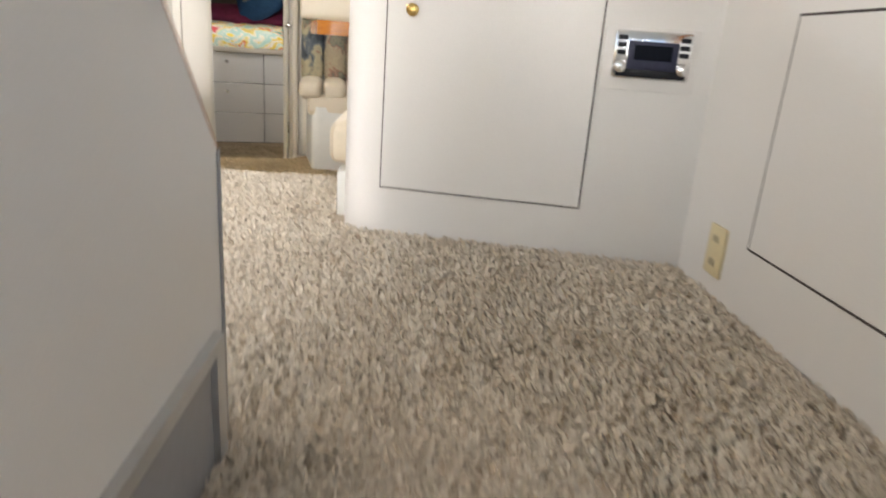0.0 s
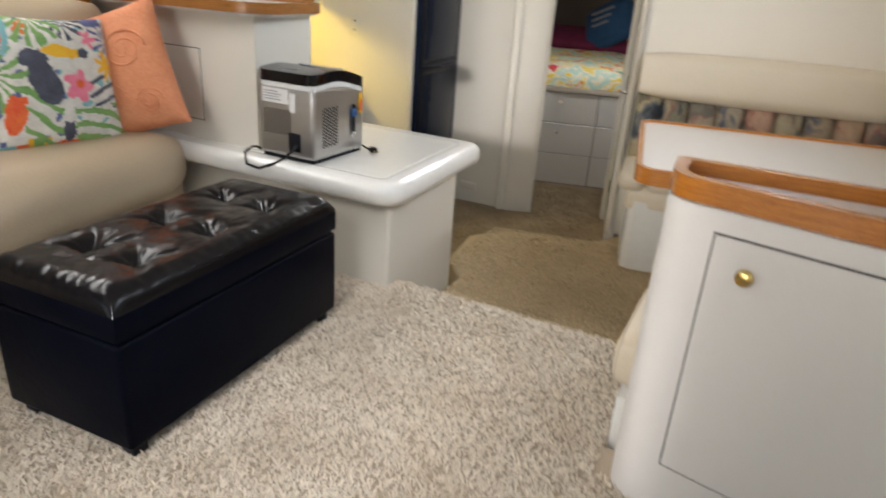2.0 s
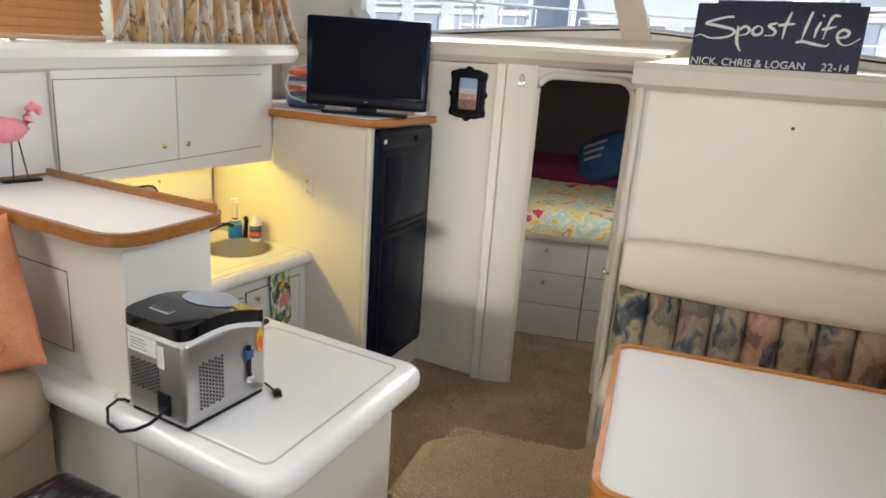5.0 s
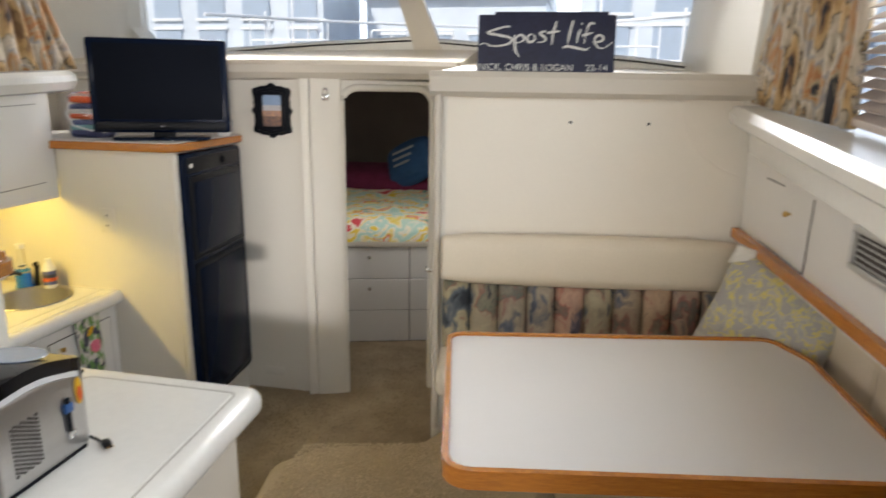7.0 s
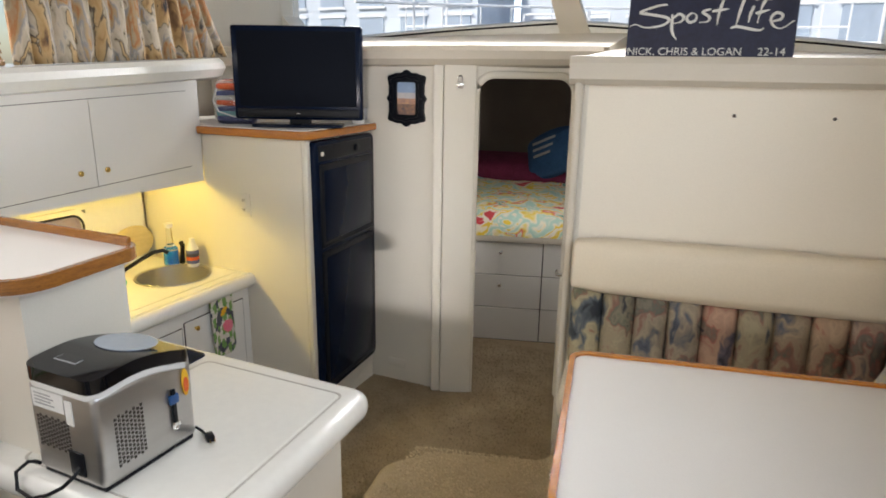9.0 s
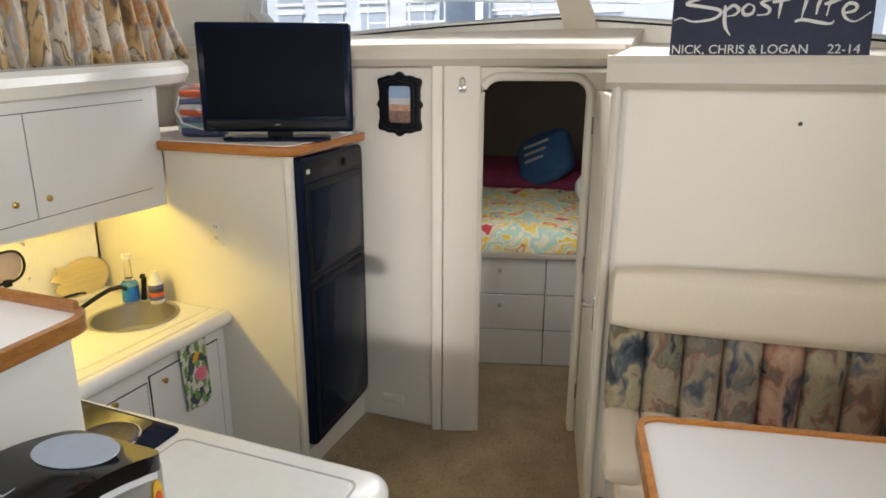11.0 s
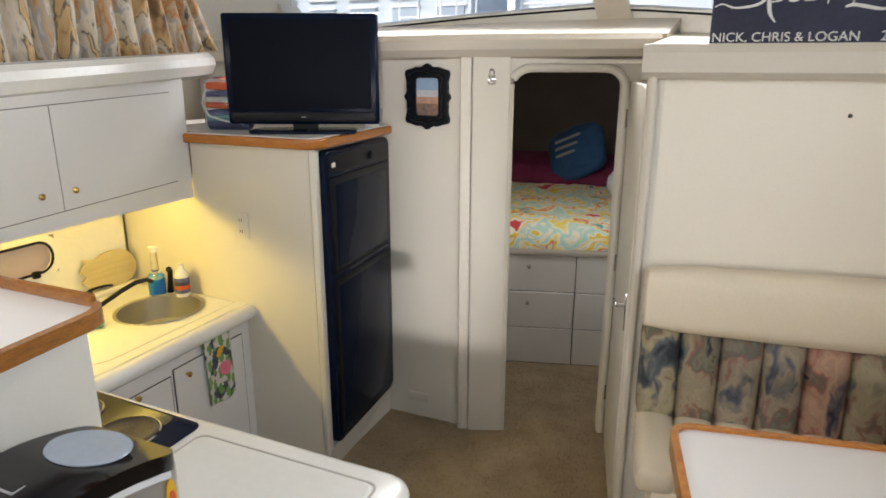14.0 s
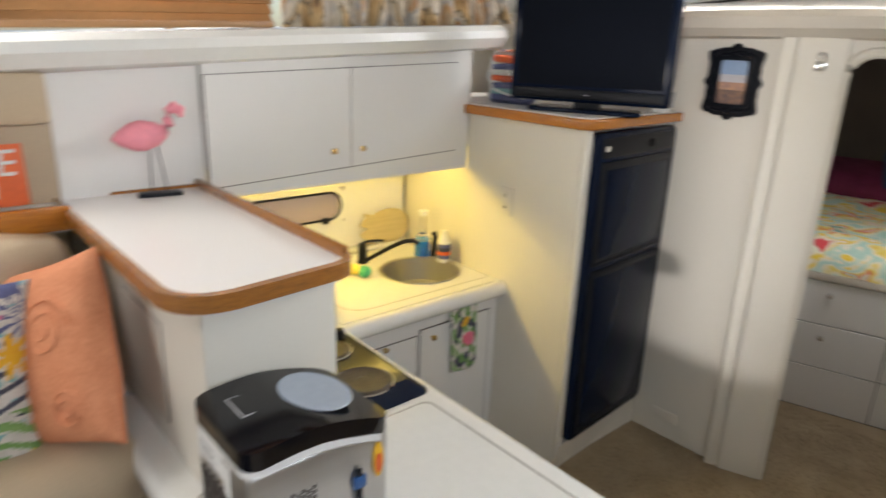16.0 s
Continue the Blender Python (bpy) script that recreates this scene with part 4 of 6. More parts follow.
def tuft_top(u, v):
    x, y = (u - 0.5) * OW, (v - 0.5) * OL
    ex, ey = min(1, (0.5 - abs(u - 0.5)) * OW / 0.05), min(1, (0.5 - abs(v - 0.5)) * OL / 0.05)
    z = 0.368 + 0.05 * math.sqrt(max(0, 1 - (1 - ex) ** 2)) * math.sqrt(max(0, 1 - (1 - ey) ** 2))
    for a, b in TUFT:
        d = math.hypot(x - a, y - b)
        z -= 0.026 * math.exp(-(d / 0.03) ** 2) + 0.008 * math.exp(-(d / 0.075) ** 2)
        th = math.atan2(y - b, x - a) + 0.25 * noise.noise((a * 9, b * 9, d * 12))
        z -= 0.008 * math.exp(-(d / 0.11) ** 2) * abs(math.cos(2 * th + math.pi / 2)) ** 9
        z -= 0.0012 * math.exp(-(d / 0.07) ** 2) * abs(math.cos(5 * th + 7 * a + 3 * b)) ** 8
    rim = 1 - min(ex, ey)
    z += (0.003 * noise.noise((x * 16, y * 16, 0)) + 0.0012 * noise.noise((x * 60, y * 34, 4))) * ex * ey + 0.004 * rim * noise.noise((x * 40, y * 40, 8)) * min(1, 4 * min(ex, ey))
    return (x, y, z)


part("lid_side", box(-OW / 2, OW / 2, -OL / 2, OL / 2, 0.307, 0.3675, 0.004, 2), LEATHERB, ott, "plain lid border", OM)
lid = grid(tuft_top, 100, 190)
part("lid", lid, LEATHER, ott, "padded tufted lid", OM, 60)
for a, b in TUFT:
    part("button", lathe([(0.002, 0.008), (0.007, 0.007), (0.010, 0.003), (0.010, 0.0)][::-1], 12), LEATHER, ott, "", OM @ pose(a, b, 0.379))
for a in (-1, 1):
    for b in (-1, 1):
        part("foot", box(a * 0.16 - 0.02, a * 0.16 + 0.02, b * 0.36 - 0.02, b * 0.36 + 0.02, 0.0, 0.04, 0.004), BLACK, ott, "", OM)


# ---- soft things ----
def pillow_bm(w, h, t, paint=None, n=44):
    """A square pillow in the x-z plane with pinched corners, its front towards -y. paint gives a face's material from (u, v)."""
    bm = bmesh.new()

    def pt(u, v, s):
        a, b = 2 * u - 1, 2 * v - 1
        pinch = 1 - 0.07 * (1 - abs(a) ** 2) * abs(b) ** 3, 1 - 0.07 * (1 - abs(b) ** 2) * abs(a) ** 3
        d = t * ((1 - abs(a) ** 2.6) * (1 - abs(b) ** 2.6)) ** 0.45
        wob = 0.008 * noise.noise((a * 2.2, b * 2.2, s)) * (1 - abs(a)) ** 0.3
        return (a * w / 2 * pinch[1], -s * (d / 2) + wob, b * h / 2 * pinch[0])

    for s in (1, -1):
        vs = [[bm.verts.new(pt(i / n, j / n, s)) for j in range(n + 1)] for i in range(n + 1)]
        for i in range(n):
            for j in range(n):
                q = (vs[i][j], vs[i + 1][j], vs[i + 1][j + 1], vs[i][j + 1])
                f = bm.faces.new(q if s > 0 else q[::-1])
                if paint and s > 0:
                    f.material_index = paint((i + 0.5) / n, (j + 0.5) / n)
    bmesh.ops.remove_doubles(bm, verts=bm.verts, dist=1e-5)
    return bm


def cloth(name, c, other=None):
    return M(name, c, 0.85, var=0.18, scale=24, bump=0.4, bscale=260, other=other)


PRINT = [cloth("white_print_cotton", (0.76, 0.73, 0.66)), cloth("print_black", (0.035, 0.035, 0.05), (0.10, 0.11, 0.15)), cloth("print_yellow", (0.80, 0.50, 0.03), (0.72, 0.34, 0.02)), cloth("print_pink", (0.72, 0.10, 0.20), (0.78, 0.30, 0.36)),
         cloth("print_green", (0.10, 0.26, 0.06), (0.26, 0.40, 0.14)), cloth("print_red", (0.66, 0.05, 0.02), (0.75, 0.2, 0.05)), cloth("print_navy", (0.05, 0.06, 0.16), (0.16, 0.18, 0.34)), cloth("print_aqua", (0.24, 0.50, 0.52))]


def ell(u, v, cx, cy, rx, ry, deg=0.0):
    c, s = math.cos(radians(deg)), math.sin(radians(deg))
    a, b = (u - cx) * c + (v - cy) * s, -(u - cx) * s + (v - cy) * c
    return (a / rx) ** 2 + (b / ry) ** 2 < 1


def tropical(u, v):
    """A bird with a long bill among flowers and fronds, on white."""
    w = 0.02 * noise.noise((u * 9, v * 9, 1))
    u, v = u + w, v + w
    if ell(u, v, 0.70, 0.70, 0.04, 0.035):
        return 1
    if ell(u, v, 0.55, 0.72, 0.15, 0.045, -4):
        return 2
    if ell(u, v, 0.50, 0.25, 0.05, 0.05):
        return 0
    if ell(u, v, 0.33, 0.66, 0.10, 0.08) or ell(u, v, 0.38, 0.50, 0.11, 0.17, 20) or ell(u, v, 0.50, 0.14, 0.05, 0.09):
        return 1
    if ell(u, v, 0.62, 0.47, 0.035, 0.03):
        return 5
    r, a = math.hypot(u - 0.62, v - 0.47), math.atan2(v - 0.47, u - 0.62)
    if r < 0.125 * (0.8 + 0.2 * math.cos(5 * a)):
        return 3
    if ell(u, v, 0.12, 0.82, 0.035, 0.16, -14):
        return 5
    if ell(u, v, 0.18, 0.82, 0.025, 0.15, -14):
        return 7
    if ell(u, v, 0.14, 0.28, 0.07, 0.14, -10) or ell(u, v, 0.2, 0.38, 0.05, 0.035):
        return 5
    r, a = math.hypot(u - 0.9, v - 0.62), math.atan2(v - 0.62, u - 0.9)
    if r < 0.12 * (0.7 + 0.3 * math.cos(7 * a)):
        return 2
    r, a = math.hypot(u - 0.78, v - 0.82), math.atan2(v - 0.82, u - 0.78)
    if r < 0.08 * (0.7 + 0.3 * math.cos(5 * a)):
        return 3
    r, a = math.hypot(u - 1.0, v - 0.82), math.atan2(v - 0.82, u - 1.0)
    if r < 0.2 and math.cos(16 * a) > 0.3:
        return 6
    if ell(u, v, 0.86, 0.96, 0.08, 0.04):
        return 6
    r, a = math.hypot(u - 0.36, v - 1.0), math.atan2(v - 1.0, u - 0.36)
    if 0.03 < r < 0.25 and math.cos(15 * a) > -0.1:
        return 4
    if v < 0.34 and u > 0.55 and math.sin(62 * (v + 0.25 * (u - 0.5) ** 2 * 2 - 0.1 * u)) > 0.25:
        return 4
    if 0.2 < u < 0.48 and v < 0.45 and math.sin(60 * (v * 0.7 + u * 0.55)) > 0.5:
        return 4
    if v < 0.1 and math.sin(17 * u + 3) > 0.2:
        return 2 if math.sin(40 * u) > 0 else 4
    if v < 0.06:
        return 7 if u < 0.12 else 5
    r, a = math.hypot(u - 0.02, v - 0.55), math.atan2(v - 0.55, u - 0.02)
    if 0.03 < r < 0.26 and math.cos(14 * a) > 0.2:
        return 4
    r, a = math.hypot(u - 0.62, v - 0.98), math.atan2(v - 0.98, u - 0.62)
    if r < 0.17 and math.cos(13 * a) > 0.1:
        return 1
    if u > 0.7 and 0.3 < v < 0.55 and math.sin(70 * (v - 0.4 * u)) > 0.45:
        return 1
    r, a = math.hypot(u - 0.3, v - 0.9), math.atan2(v - 0.9, u - 0.3)
    if r < 0.06 * (0.7 + 0.3 * math.cos(5 * a)):
        return 5
    if noise.noise((u * 13, v * 13, 4)) > 0.42:
        return 7 if u > 0.5 else 6
    return 0


fp = thing("throw_pillow", (-1.84, 2.68, 0.44), "white throw pillow printed with a toucan and tropical flowers", "pillow")
part("cover", pillow_bm(0.44, 0.44, 0.14, tropical, 80), PRINT, fp, "", pose(-1.89, 2.60, 0.635, -14, 4, 86))
op = thing("throw_pillow", (-1.70, 2.93, 0.44), "coral cotton throw pillow with embossed scrolls", "pillow")
OPM = pose(-1.91, 2.85, 0.635, -14, -20, 27)
cover = part("cover", pillow_bm(0.46, 0.46, 0.15), CORAL, op, "", OPM)
for a, b, r in ((-0.12, 0.11, 0.06), (0.10, 0.06, 0.075), (-0.02, -0.10, 0.08), (0.13, -0.13, 0.05), (-0.15, -0.12, 0.05)):
    pts = []
    for k in range(40):
        t = k / 39 * 4.2 * math.pi
        x, z = a + r * (1 - k / 46) * math.cos(t), b + r * (1 - k / 46) * math.sin(t)
        q = 2 * x / 0.46, 2 * z / 0.46
        pts.append((x, -0.075 * ((1 - abs(q[0]) ** 2.6) * (1 - abs(q[1]) ** 2.6)) ** 0.45 - 0.001, z))
    part("embossing", tube(pts, 0.004, 5), CORAL, cover, "", OPM)
for (x, y, z, rx, ry, rz) in ((0.915, 4.36, 0.555, -20, 11, -46), (1.03, 3.02, 0.50, -14, 8, -60)):
    gp = thing("dinette_pillow", (x, y, 0.3), "grey pillow with yellow scroll print on the dinette bench", "pillow")
    part("cover", pillow_bm(0.50, 0.50, 0.15), GREYFLORAL, gp, "", pose(x, y, z, rx, ry, rz))
    part("lining", pillow_bm(0.10, 0.09, 0.05, None, 12), PRINT[0], gp, "white lining at the open corner", pose(x, y, z, rx, ry, rz) @ pose(-0.205, -0.012, 0.215, 0, 0, 0))


# ---- curtains and blinds ----
def curtain_bm(path, z0, z1, pleats, depth, side):
    """Pleated cloth hung along a straight line from path[0] to path[1]; z0: the lower edge at both ends."""
    (xa, ya), (xb, yb) = path
    L = math.hypot(xb - xa, yb - ya)
    nx, ny = -(yb - ya) / L, (xb - xa) / L

    def fn(u, v):
        w = u + 0.012 * noise.noise((u * 7, 0, 0))
        ph = 2 * math.pi * pleats * w
        d = side * depth * (abs(math.sin(ph / 2)) ** 0.65 * (0.8 + 0.25 * noise.noise((u * pleats, 5, 0)))) * (0.8 + 0.2 * (1 - v)) + 0.006 * noise.noise((u * 30, v * 4, 0))
        lo = z0[0] + (z0[1] - z0[0]) * u
        k = u * (1 - 0.22 * v * u ** 3)
        return (xa + (xb - xa) * k + nx * d, ya + (yb - ya) * k + ny * d, lo + (z1 - lo) * v)

    return grid(fn, int(pleats * 16), 8)


for sd, pth, z0, pl in ((-1, ((-2.44, 3.78), (-2.46, 4.98)), (1.43, 1.495), 13), (1, ((0.995, 4.05), (0.91, 4.90)), (1.32, 1.385), 15)):
    c = thing("curtain", (pth[0][0], pth[0][1], z0[0]), "pleated curtain in tan and black abstract floral cloth", "curtain", "saloon curtains")
    cl = part("cloth", curtain_bm(pth, z0, 1.98, pl, 0.04, sd), CURTAIN, c, "", None, 80)
    mod = cl.modifiers.new("thickness", "SOLIDIFY")
    mod.thickness = 0.002
    part("rail", tube([(pth[0][0], pth[0][1], 1.985), (pth[1][0], pth[1][1], 1.985)], 0.008, 8), WHITEP, c)
for nm, x, ya, yb, za, zb, mt, tl, lb in (("port", -2.46, 0.9, 3.75, 1.31, 1.43, SLAT, 58, "honey-coloured wooden venetian blind, lowered"), ("starboard", 1.0, 1.2, 4.05, 1.10, 1.335, SLATW, -28, "pale wooden venetian blind with open slats")):
    b = thing("venetian_blind", (x, ya, za), lb, "blind")
    sl_mesh = None
    ang = math.atan2(zb - za, yb - ya)
    n = 24
    for k in range(n):
        z = (za + zb) / 2 + 0.03 + 0.036 * k
        if z > 1.97:
            break
        o = new("slat", sl_mesh or mesh_of(box(-0.024, 0.024, -(yb - ya) / 2, (yb - ya) / 2, -0.0015, 0.0015), mt))
        sl_mesh = o.data
        o.parent = b
        o.matrix_parent_inverse = Matrix.Translation(-BASE[b.name])
        o.matrix_basis = Matrix.Translation((x, (ya + yb) / 2, z)) @ pose(0, 0, 0, math.degrees(ang) * (1 - k / n), 0, 0) @ pose(0, 0, 0, 0, tl, 0)
    part("bottom_rail", box(-0.025, 0.025, -(yb - ya) / 2, (yb - ya) / 2, -0.01, 0.012, 0.003), mt, b, "", pose(x, (ya + yb) / 2, (za + zb) / 2 + 0.008, math.degrees(ang), 0, 0))
    for y in (ya + 0.35, (ya + yb) / 2, yb - 0.35):
        part("ladder_tape", box(x - 0.026, x - 0.024, y - 0.012, y + 0.012, za + 0.06, 1.97), mt, b)

# ---- television and things on the refrigerator cabinet ----
tv = thing("television", (-1.83, 4.8, 1.156), "black flat-screen television on a low stand", "television")
TM = pose(-1.838, 4.785, 1.19, 0, 0, 24)
part("casing", box(-0.318, 0.318, -0.015, 0.04, 0.0, 0.445, 0.012, 3), GLOSS, tv, "", TM)
part("screen", box(-0.288, 0.288, -0.0175, -0.012, 0.065, 0.42), SCREEN, tv, "dark matt screen", TM)
part("speaker_bar", box(-0.30, 0.30, -0.019, -0.012, 0.012, 0.052, 0.004), BLACK, tv, "", TM)
part("badge", box(-0.010, 0.010, -0.0205, -0.018, 0.029, 0.033), GREYP, tv, "small bright maker's mark", TM)
part("neck", box(-0.05, 0.05, 0.0, 0.04, -0.025, 0.02), BLACK, tv, "", TM)
part("foot", prism(rounded([(-0.23, -0.09), (0.23, -0.09), (0.21, 0.10), (-0.21, 0.10)], 0.04), -0.034, -0.02, 0.004), GLOSS, tv, "", TM)
wp = thing("clear_pouch", (-2.2, 4.8, 1.156), "clear plastic pouch of red, white and blue striped cloths", "pouch")
PM = pose(-2.215, 4.755, 1.158, -6, 0, 20) @ Matrix.Diagonal((1.25, 1.0, 1.08, 1))
for k, mt in enumerate((PRINT[6], PRINT[7], PRINT[6], PRINT[5], PRINT[0], PRINT[6], PRINT[5])):
    part("folded_cloth", at(cushion_bm(0.15, 0.05, 0.026, 0.01, 0.0, 4), pose(0, 0, 0.02 + 0.024 * k, 0, 3 - k % 3 * 3, 0)), mt, wp, "", PM)
bag = part("bag", at(cushion_bm(0.18, 0.075, 0.20, 0.03, 0.01, 8), pose(0, 0, 0.10)), CLEAR, wp, "clear plastic bag", PM)
bag.visible_shadow = False
part("cord", tube([(-0.07, -0.04, 0.16), (-0.085, -0.045, 0.10), (-0.06, -0.048, 0.05), (0.0, -0.048, 0.03), (0.06, -0.045, 0.02)], 0.004, 6), WHITEP, wp, "", PM)
rem = thing("remote_control", (-1.74, 5.1, 1.157), "small black remote and cables by the television", "remote")
part("body", box(-0.09, 0.09, -0.02, 0.02, 0, 0.014, 0.005), BLACK, rem, "", pose(-1.72, 4.78, 1.157, 0, 0, 30))
stand = thing("card_holder", (-1.70, 5.16, 1.157), "small white and grey card holder beside the television", "holder")
part("block", box(-0.03, 0.03, -0.02, 0.02, 0, 0.035, 0.003), WHITEP, stand, "", pose(-1.705, 5.12, 1.156, 0, 0, 20))
part("card", box(-0.04, 0.04, -0.002, 0.002, 0.02, 0.085), GREYP, stand, "", pose(-1.705, 5.135, 1.156, -12, 0, 20))

# ---- picture, padlock, switch plate ----
pic = thing("picture_frame", (-1.485, 5.265, 1.14), "ornate black picture frame with a sunset photograph", "picture")
PICM = Matrix.Translation((-1.485, 5.268, 1.29)) @ pose(0, 0, 0, 90, 0, 0)
po = []
for k in range(96):
    a = 2 * math.pi * k / 96
    c, s = math.cos(a), math.sin(a)
    r = 1 / (abs(c / 0.108) ** 5 + abs(s / 0.138) ** 5) ** 0.2
    r *= 1 + 0.055 * math.cos(8 * a) + 0.03 * math.cos(16 * a)
    po.append((r * c, r * s))
pi_ = []
for k in range(96):
    a = 2 * math.pi * k / 96
    c, s = math.cos(a), math.sin(a)
    r = 1 / (abs(c / 0.058) ** 12 + abs(s / 0.085) ** 12) ** (1 / 12)
    pi_.append((r * c, r * s))
part("frame", ring(po, pi_, 0.0, 0.018), BLACK, pic, "", PICM)
mid = [((a + c) / 2, (b + d) / 2) for (a, b), (c, d) in zip(po, pi_)]
part("moulding", tube([(x, y, 0.018) for x, y in mid + mid[:1]], 0.009, 6), BLACK, pic, "", PICM)
for k in range(4):
    z0, z1 = ((-0.088, -0.03), (-0.03, 0.0), (0.0, 0.03), (0.03, 0.088))[k]
    part("photograph", box(-0.06, 0.06, z0, z1, 0.003, 0.006), (M("photo_dark_shore", (0.10, 0.09, 0.11), 0.3, other=(0.35, 0.2, 0.12), scale=30), M("photo_sunset", (0.70, 0.40, 0.22), 0.3, other=(0.3, 0.2, 0.2), scale=20), M("photo_haze", (0.62, 0.60, 0.62), 0.3), M("photo_sky", (0.34, 0.46, 0.66), 0.3))[k], pic, "glossy print", PICM)
lock = thing("hasp_lock", (-1.21, 5.24, 1.4), "small chromed padlock hung on the post", "lock")
LM = BH @ pose(0.10, -0.05, 1.775, 0, 0, 0)
part("body", box(-0.017, 0.017, -0.008, 0.008, -0.035, 0.0, 0.005), CHROME, lock, "", LM)
part("shackle", tube([(-0.011, 0, 0), (-0.011, 0, 0.02), (-0.006, 0, 0.03), (0.006, 0, 0.03), (0.011, 0, 0.02), (0.011, 0, 0)], 0.0035, 8), CHROME, lock, "", LM)
part("staple", box(-0.006, 0.006, 0.0, 0.03, 0.022, 0.034, 0.002), CHROME, lock, "", LM)
sw = thing("socket_plate", (-2.06, 4.595, 0.77), "white double socket plate on the cabinet side", "socket")
SWM = face(-2.10, 4.60, 0.705, 0)
part("plate", box(0, 0.078, -0.007, 0.001, 0, 0.122, 0.003), WALL, sw, "", SWM)
for z in (0.018, 0.068):
    part("insert", box(0.022, 0.056, -0.009, -0.005, z, z + 0.036, 0.002), WALL, sw, "", SWM)
    for x in (0.032, 0.043):
        part("slot", box(x, x + 0.003, -0.0098, -0.008, z + 0.012, z + 0.026), GAP, sw, "", SWM)

# ---- galley clutter ----
fa = thing("faucet", (-2.60, 4.25, 0.40), "black galley faucet with a long swivel spout", "faucet")
part("body", lathe([(0.026, 0.0), (0.026, 0.01), (0.021, 0.015), (0.021, 0.085), (0.018, 0.095), (0.004, 0.098)], 20), BLACK, fa, "", pose(-2.60, 4.23, 0.408))
part("lever", tube([(-2.60, 4.235, 0.505), (-2.59, 4.26, 0.512), (-2.575, 4.30, 0.514), (-2.56, 4.325, 0.51)], [0.008, 0.006, 0.005, 0.005], 8), BLACK, fa)
part("spout", tube([(-2.585, 4.245, 0.425), (-2.56, 4.28, 0.45), (-2.52, 4.34, 0.49), (-2.49, 4.385, 0.515), (-2.465, 4.42, 0.52), (-2.45, 4.44, 0.505)], 0.010, 10), BLACK, fa)
so = thing("soap_bottle", (-2.53, 4.56, 0.41), "blue dish soap in a clear pump bottle", "bottle")
part("soap", lathe([(0.036, 0.0), (0.036, 0.06), (0.034, 0.075)], 20), SOAPB, so, "bright blue liquid", pose(-2.53, 4.53, 0.412))
part("shell", lathe([(0.038, 0.0), (0.038, 0.085), (0.018, 0.11), (0.014, 0.20), (0.02, 0.205), (0.02, 0.215), (0.004, 0.217)], 20), CLEAR, so, "", pose(-2.53, 4.53, 0.411)).visible_shadow = False
part("pump", lathe([(0.02, 0.20), (0.022, 0.222), (0.006, 0.226)], 14), WHITEP, so, "", pose(-2.53, 4.53, 0.412))
sp = thing("spray_brush", (-2.52, 4.57, 0.41), "black trigger brush behind the sink", "brush")
part("handle", tube([(-2.49, 4.565, 0.41), (-2.488, 4.57, 0.47), (-2.485, 4.572, 0.515), (-2.48, 4.56, 0.525)], [0.014, 0.011, 0.012, 0.014], 10), BLACK, sp)
hb = thing("spray_bottle", (-2.40, 4.565, 0.41), "clear bottle with a red and blue label", "bottle")
part("body", lathe([(0.03, 0), (0.032, 0.01), (0.032, 0.095), (0.02, 0.12), (0.014, 0.13), (0.014, 0.15), (0.003, 0.152)], 20), WHITEP, hb, "", pose(-2.40, 4.555, 0.411))
for k, mt in enumerate((PRINT[6], PRINT[5], PRINT[1], PRINT[6])):
    part("label", lathe([(0.0325, 0.018 + 0.018 * k), (0.0328, 0.019 + 0.018 * k), (0.0328, 0.034 + 0.018 * k), (0.0325, 0.036 + 0.018 * k)], 20), mt, hb, "printed label band", pose(-2.40, 4.555, 0.411))
cup = thing("scrub_bottle", (-2.43, 4.12, 0.41), "tipped clear scrub bottle with green cap", "bottle")
CM = pose(-2.44, 4.12, 0.438, 90, 0, 112)
part("cap", lathe([(0.026, 0), (0.028, 0.01), (0.024, 0.03), (0.012, 0.04)], 18), GREEN, cup, "", CM)
part("body", lathe([(0.004, -0.20), (0.022, -0.198), (0.025, -0.19), (0.025, -0.03), (0.016, -0.01), (0.016, 0.0)], 18), YELLOW, cup, "yellow scrub body", CM)
pa = thing("pineapple_board", (-2.77, 4.48, 0.42), "pale bamboo board in the shape of a pineapple", "board")
pine = []
for k in range(48):
    a = 2 * math.pi * k / 48
    r = 0.085 * (1.35 * abs(math.cos(a)) ** 2 + 1.0 * abs(math.sin(a)) ** 2)
    if math.cos(a) < -0.82:
        r *= 1.12 + 0.35 * abs(math.sin(9 * a))
    pine.append((r * math.cos(a) * 1.05, r * math.sin(a)))
part("board", prism(pine, 0, 0.012, 0.003), STRAW, pa, "", Matrix.Translation((-2.755, 4.49, 0.515)) @ pose(0, 0, 0, 0, -8, 0) @ Matrix(((0, 0, 1, 0), (1, 0, 0, 0), (0, 1, 0, 0), (0, 0, 0, 1))))
ph = thing("porthole", (-2.80, 3.9, 0.57), "oblong black-framed porthole in the splashback", "window")
PHM = Matrix.Translation((-2.785, 3.90, 0.652)) @ Matrix(((0, 0, 1, 0), (1, 0, 0, 0), (0, 1, 0, 0), (0, 0, 0, 1)))
oo, oi = rounded([(-0.36, -0.095), (0.36, -0.095), (0.36, 0.095), (-0.36, 0.095)], 0.08, 10), rounded([(-0.325, -0.065), (0.325, -0.065), (0.325, 0.065), (-0.325, 0.065)], 0.06, 10)
part("flange", ring(oo, oi, -0.004, 0.012), GEL, ph, "pale flange", PHM)
part("gasket", tube([(x, y, 0.012) for x, y in oi + oi[:1]], 0.006, 6), BLACK, ph, "black rubber seal", PHM)
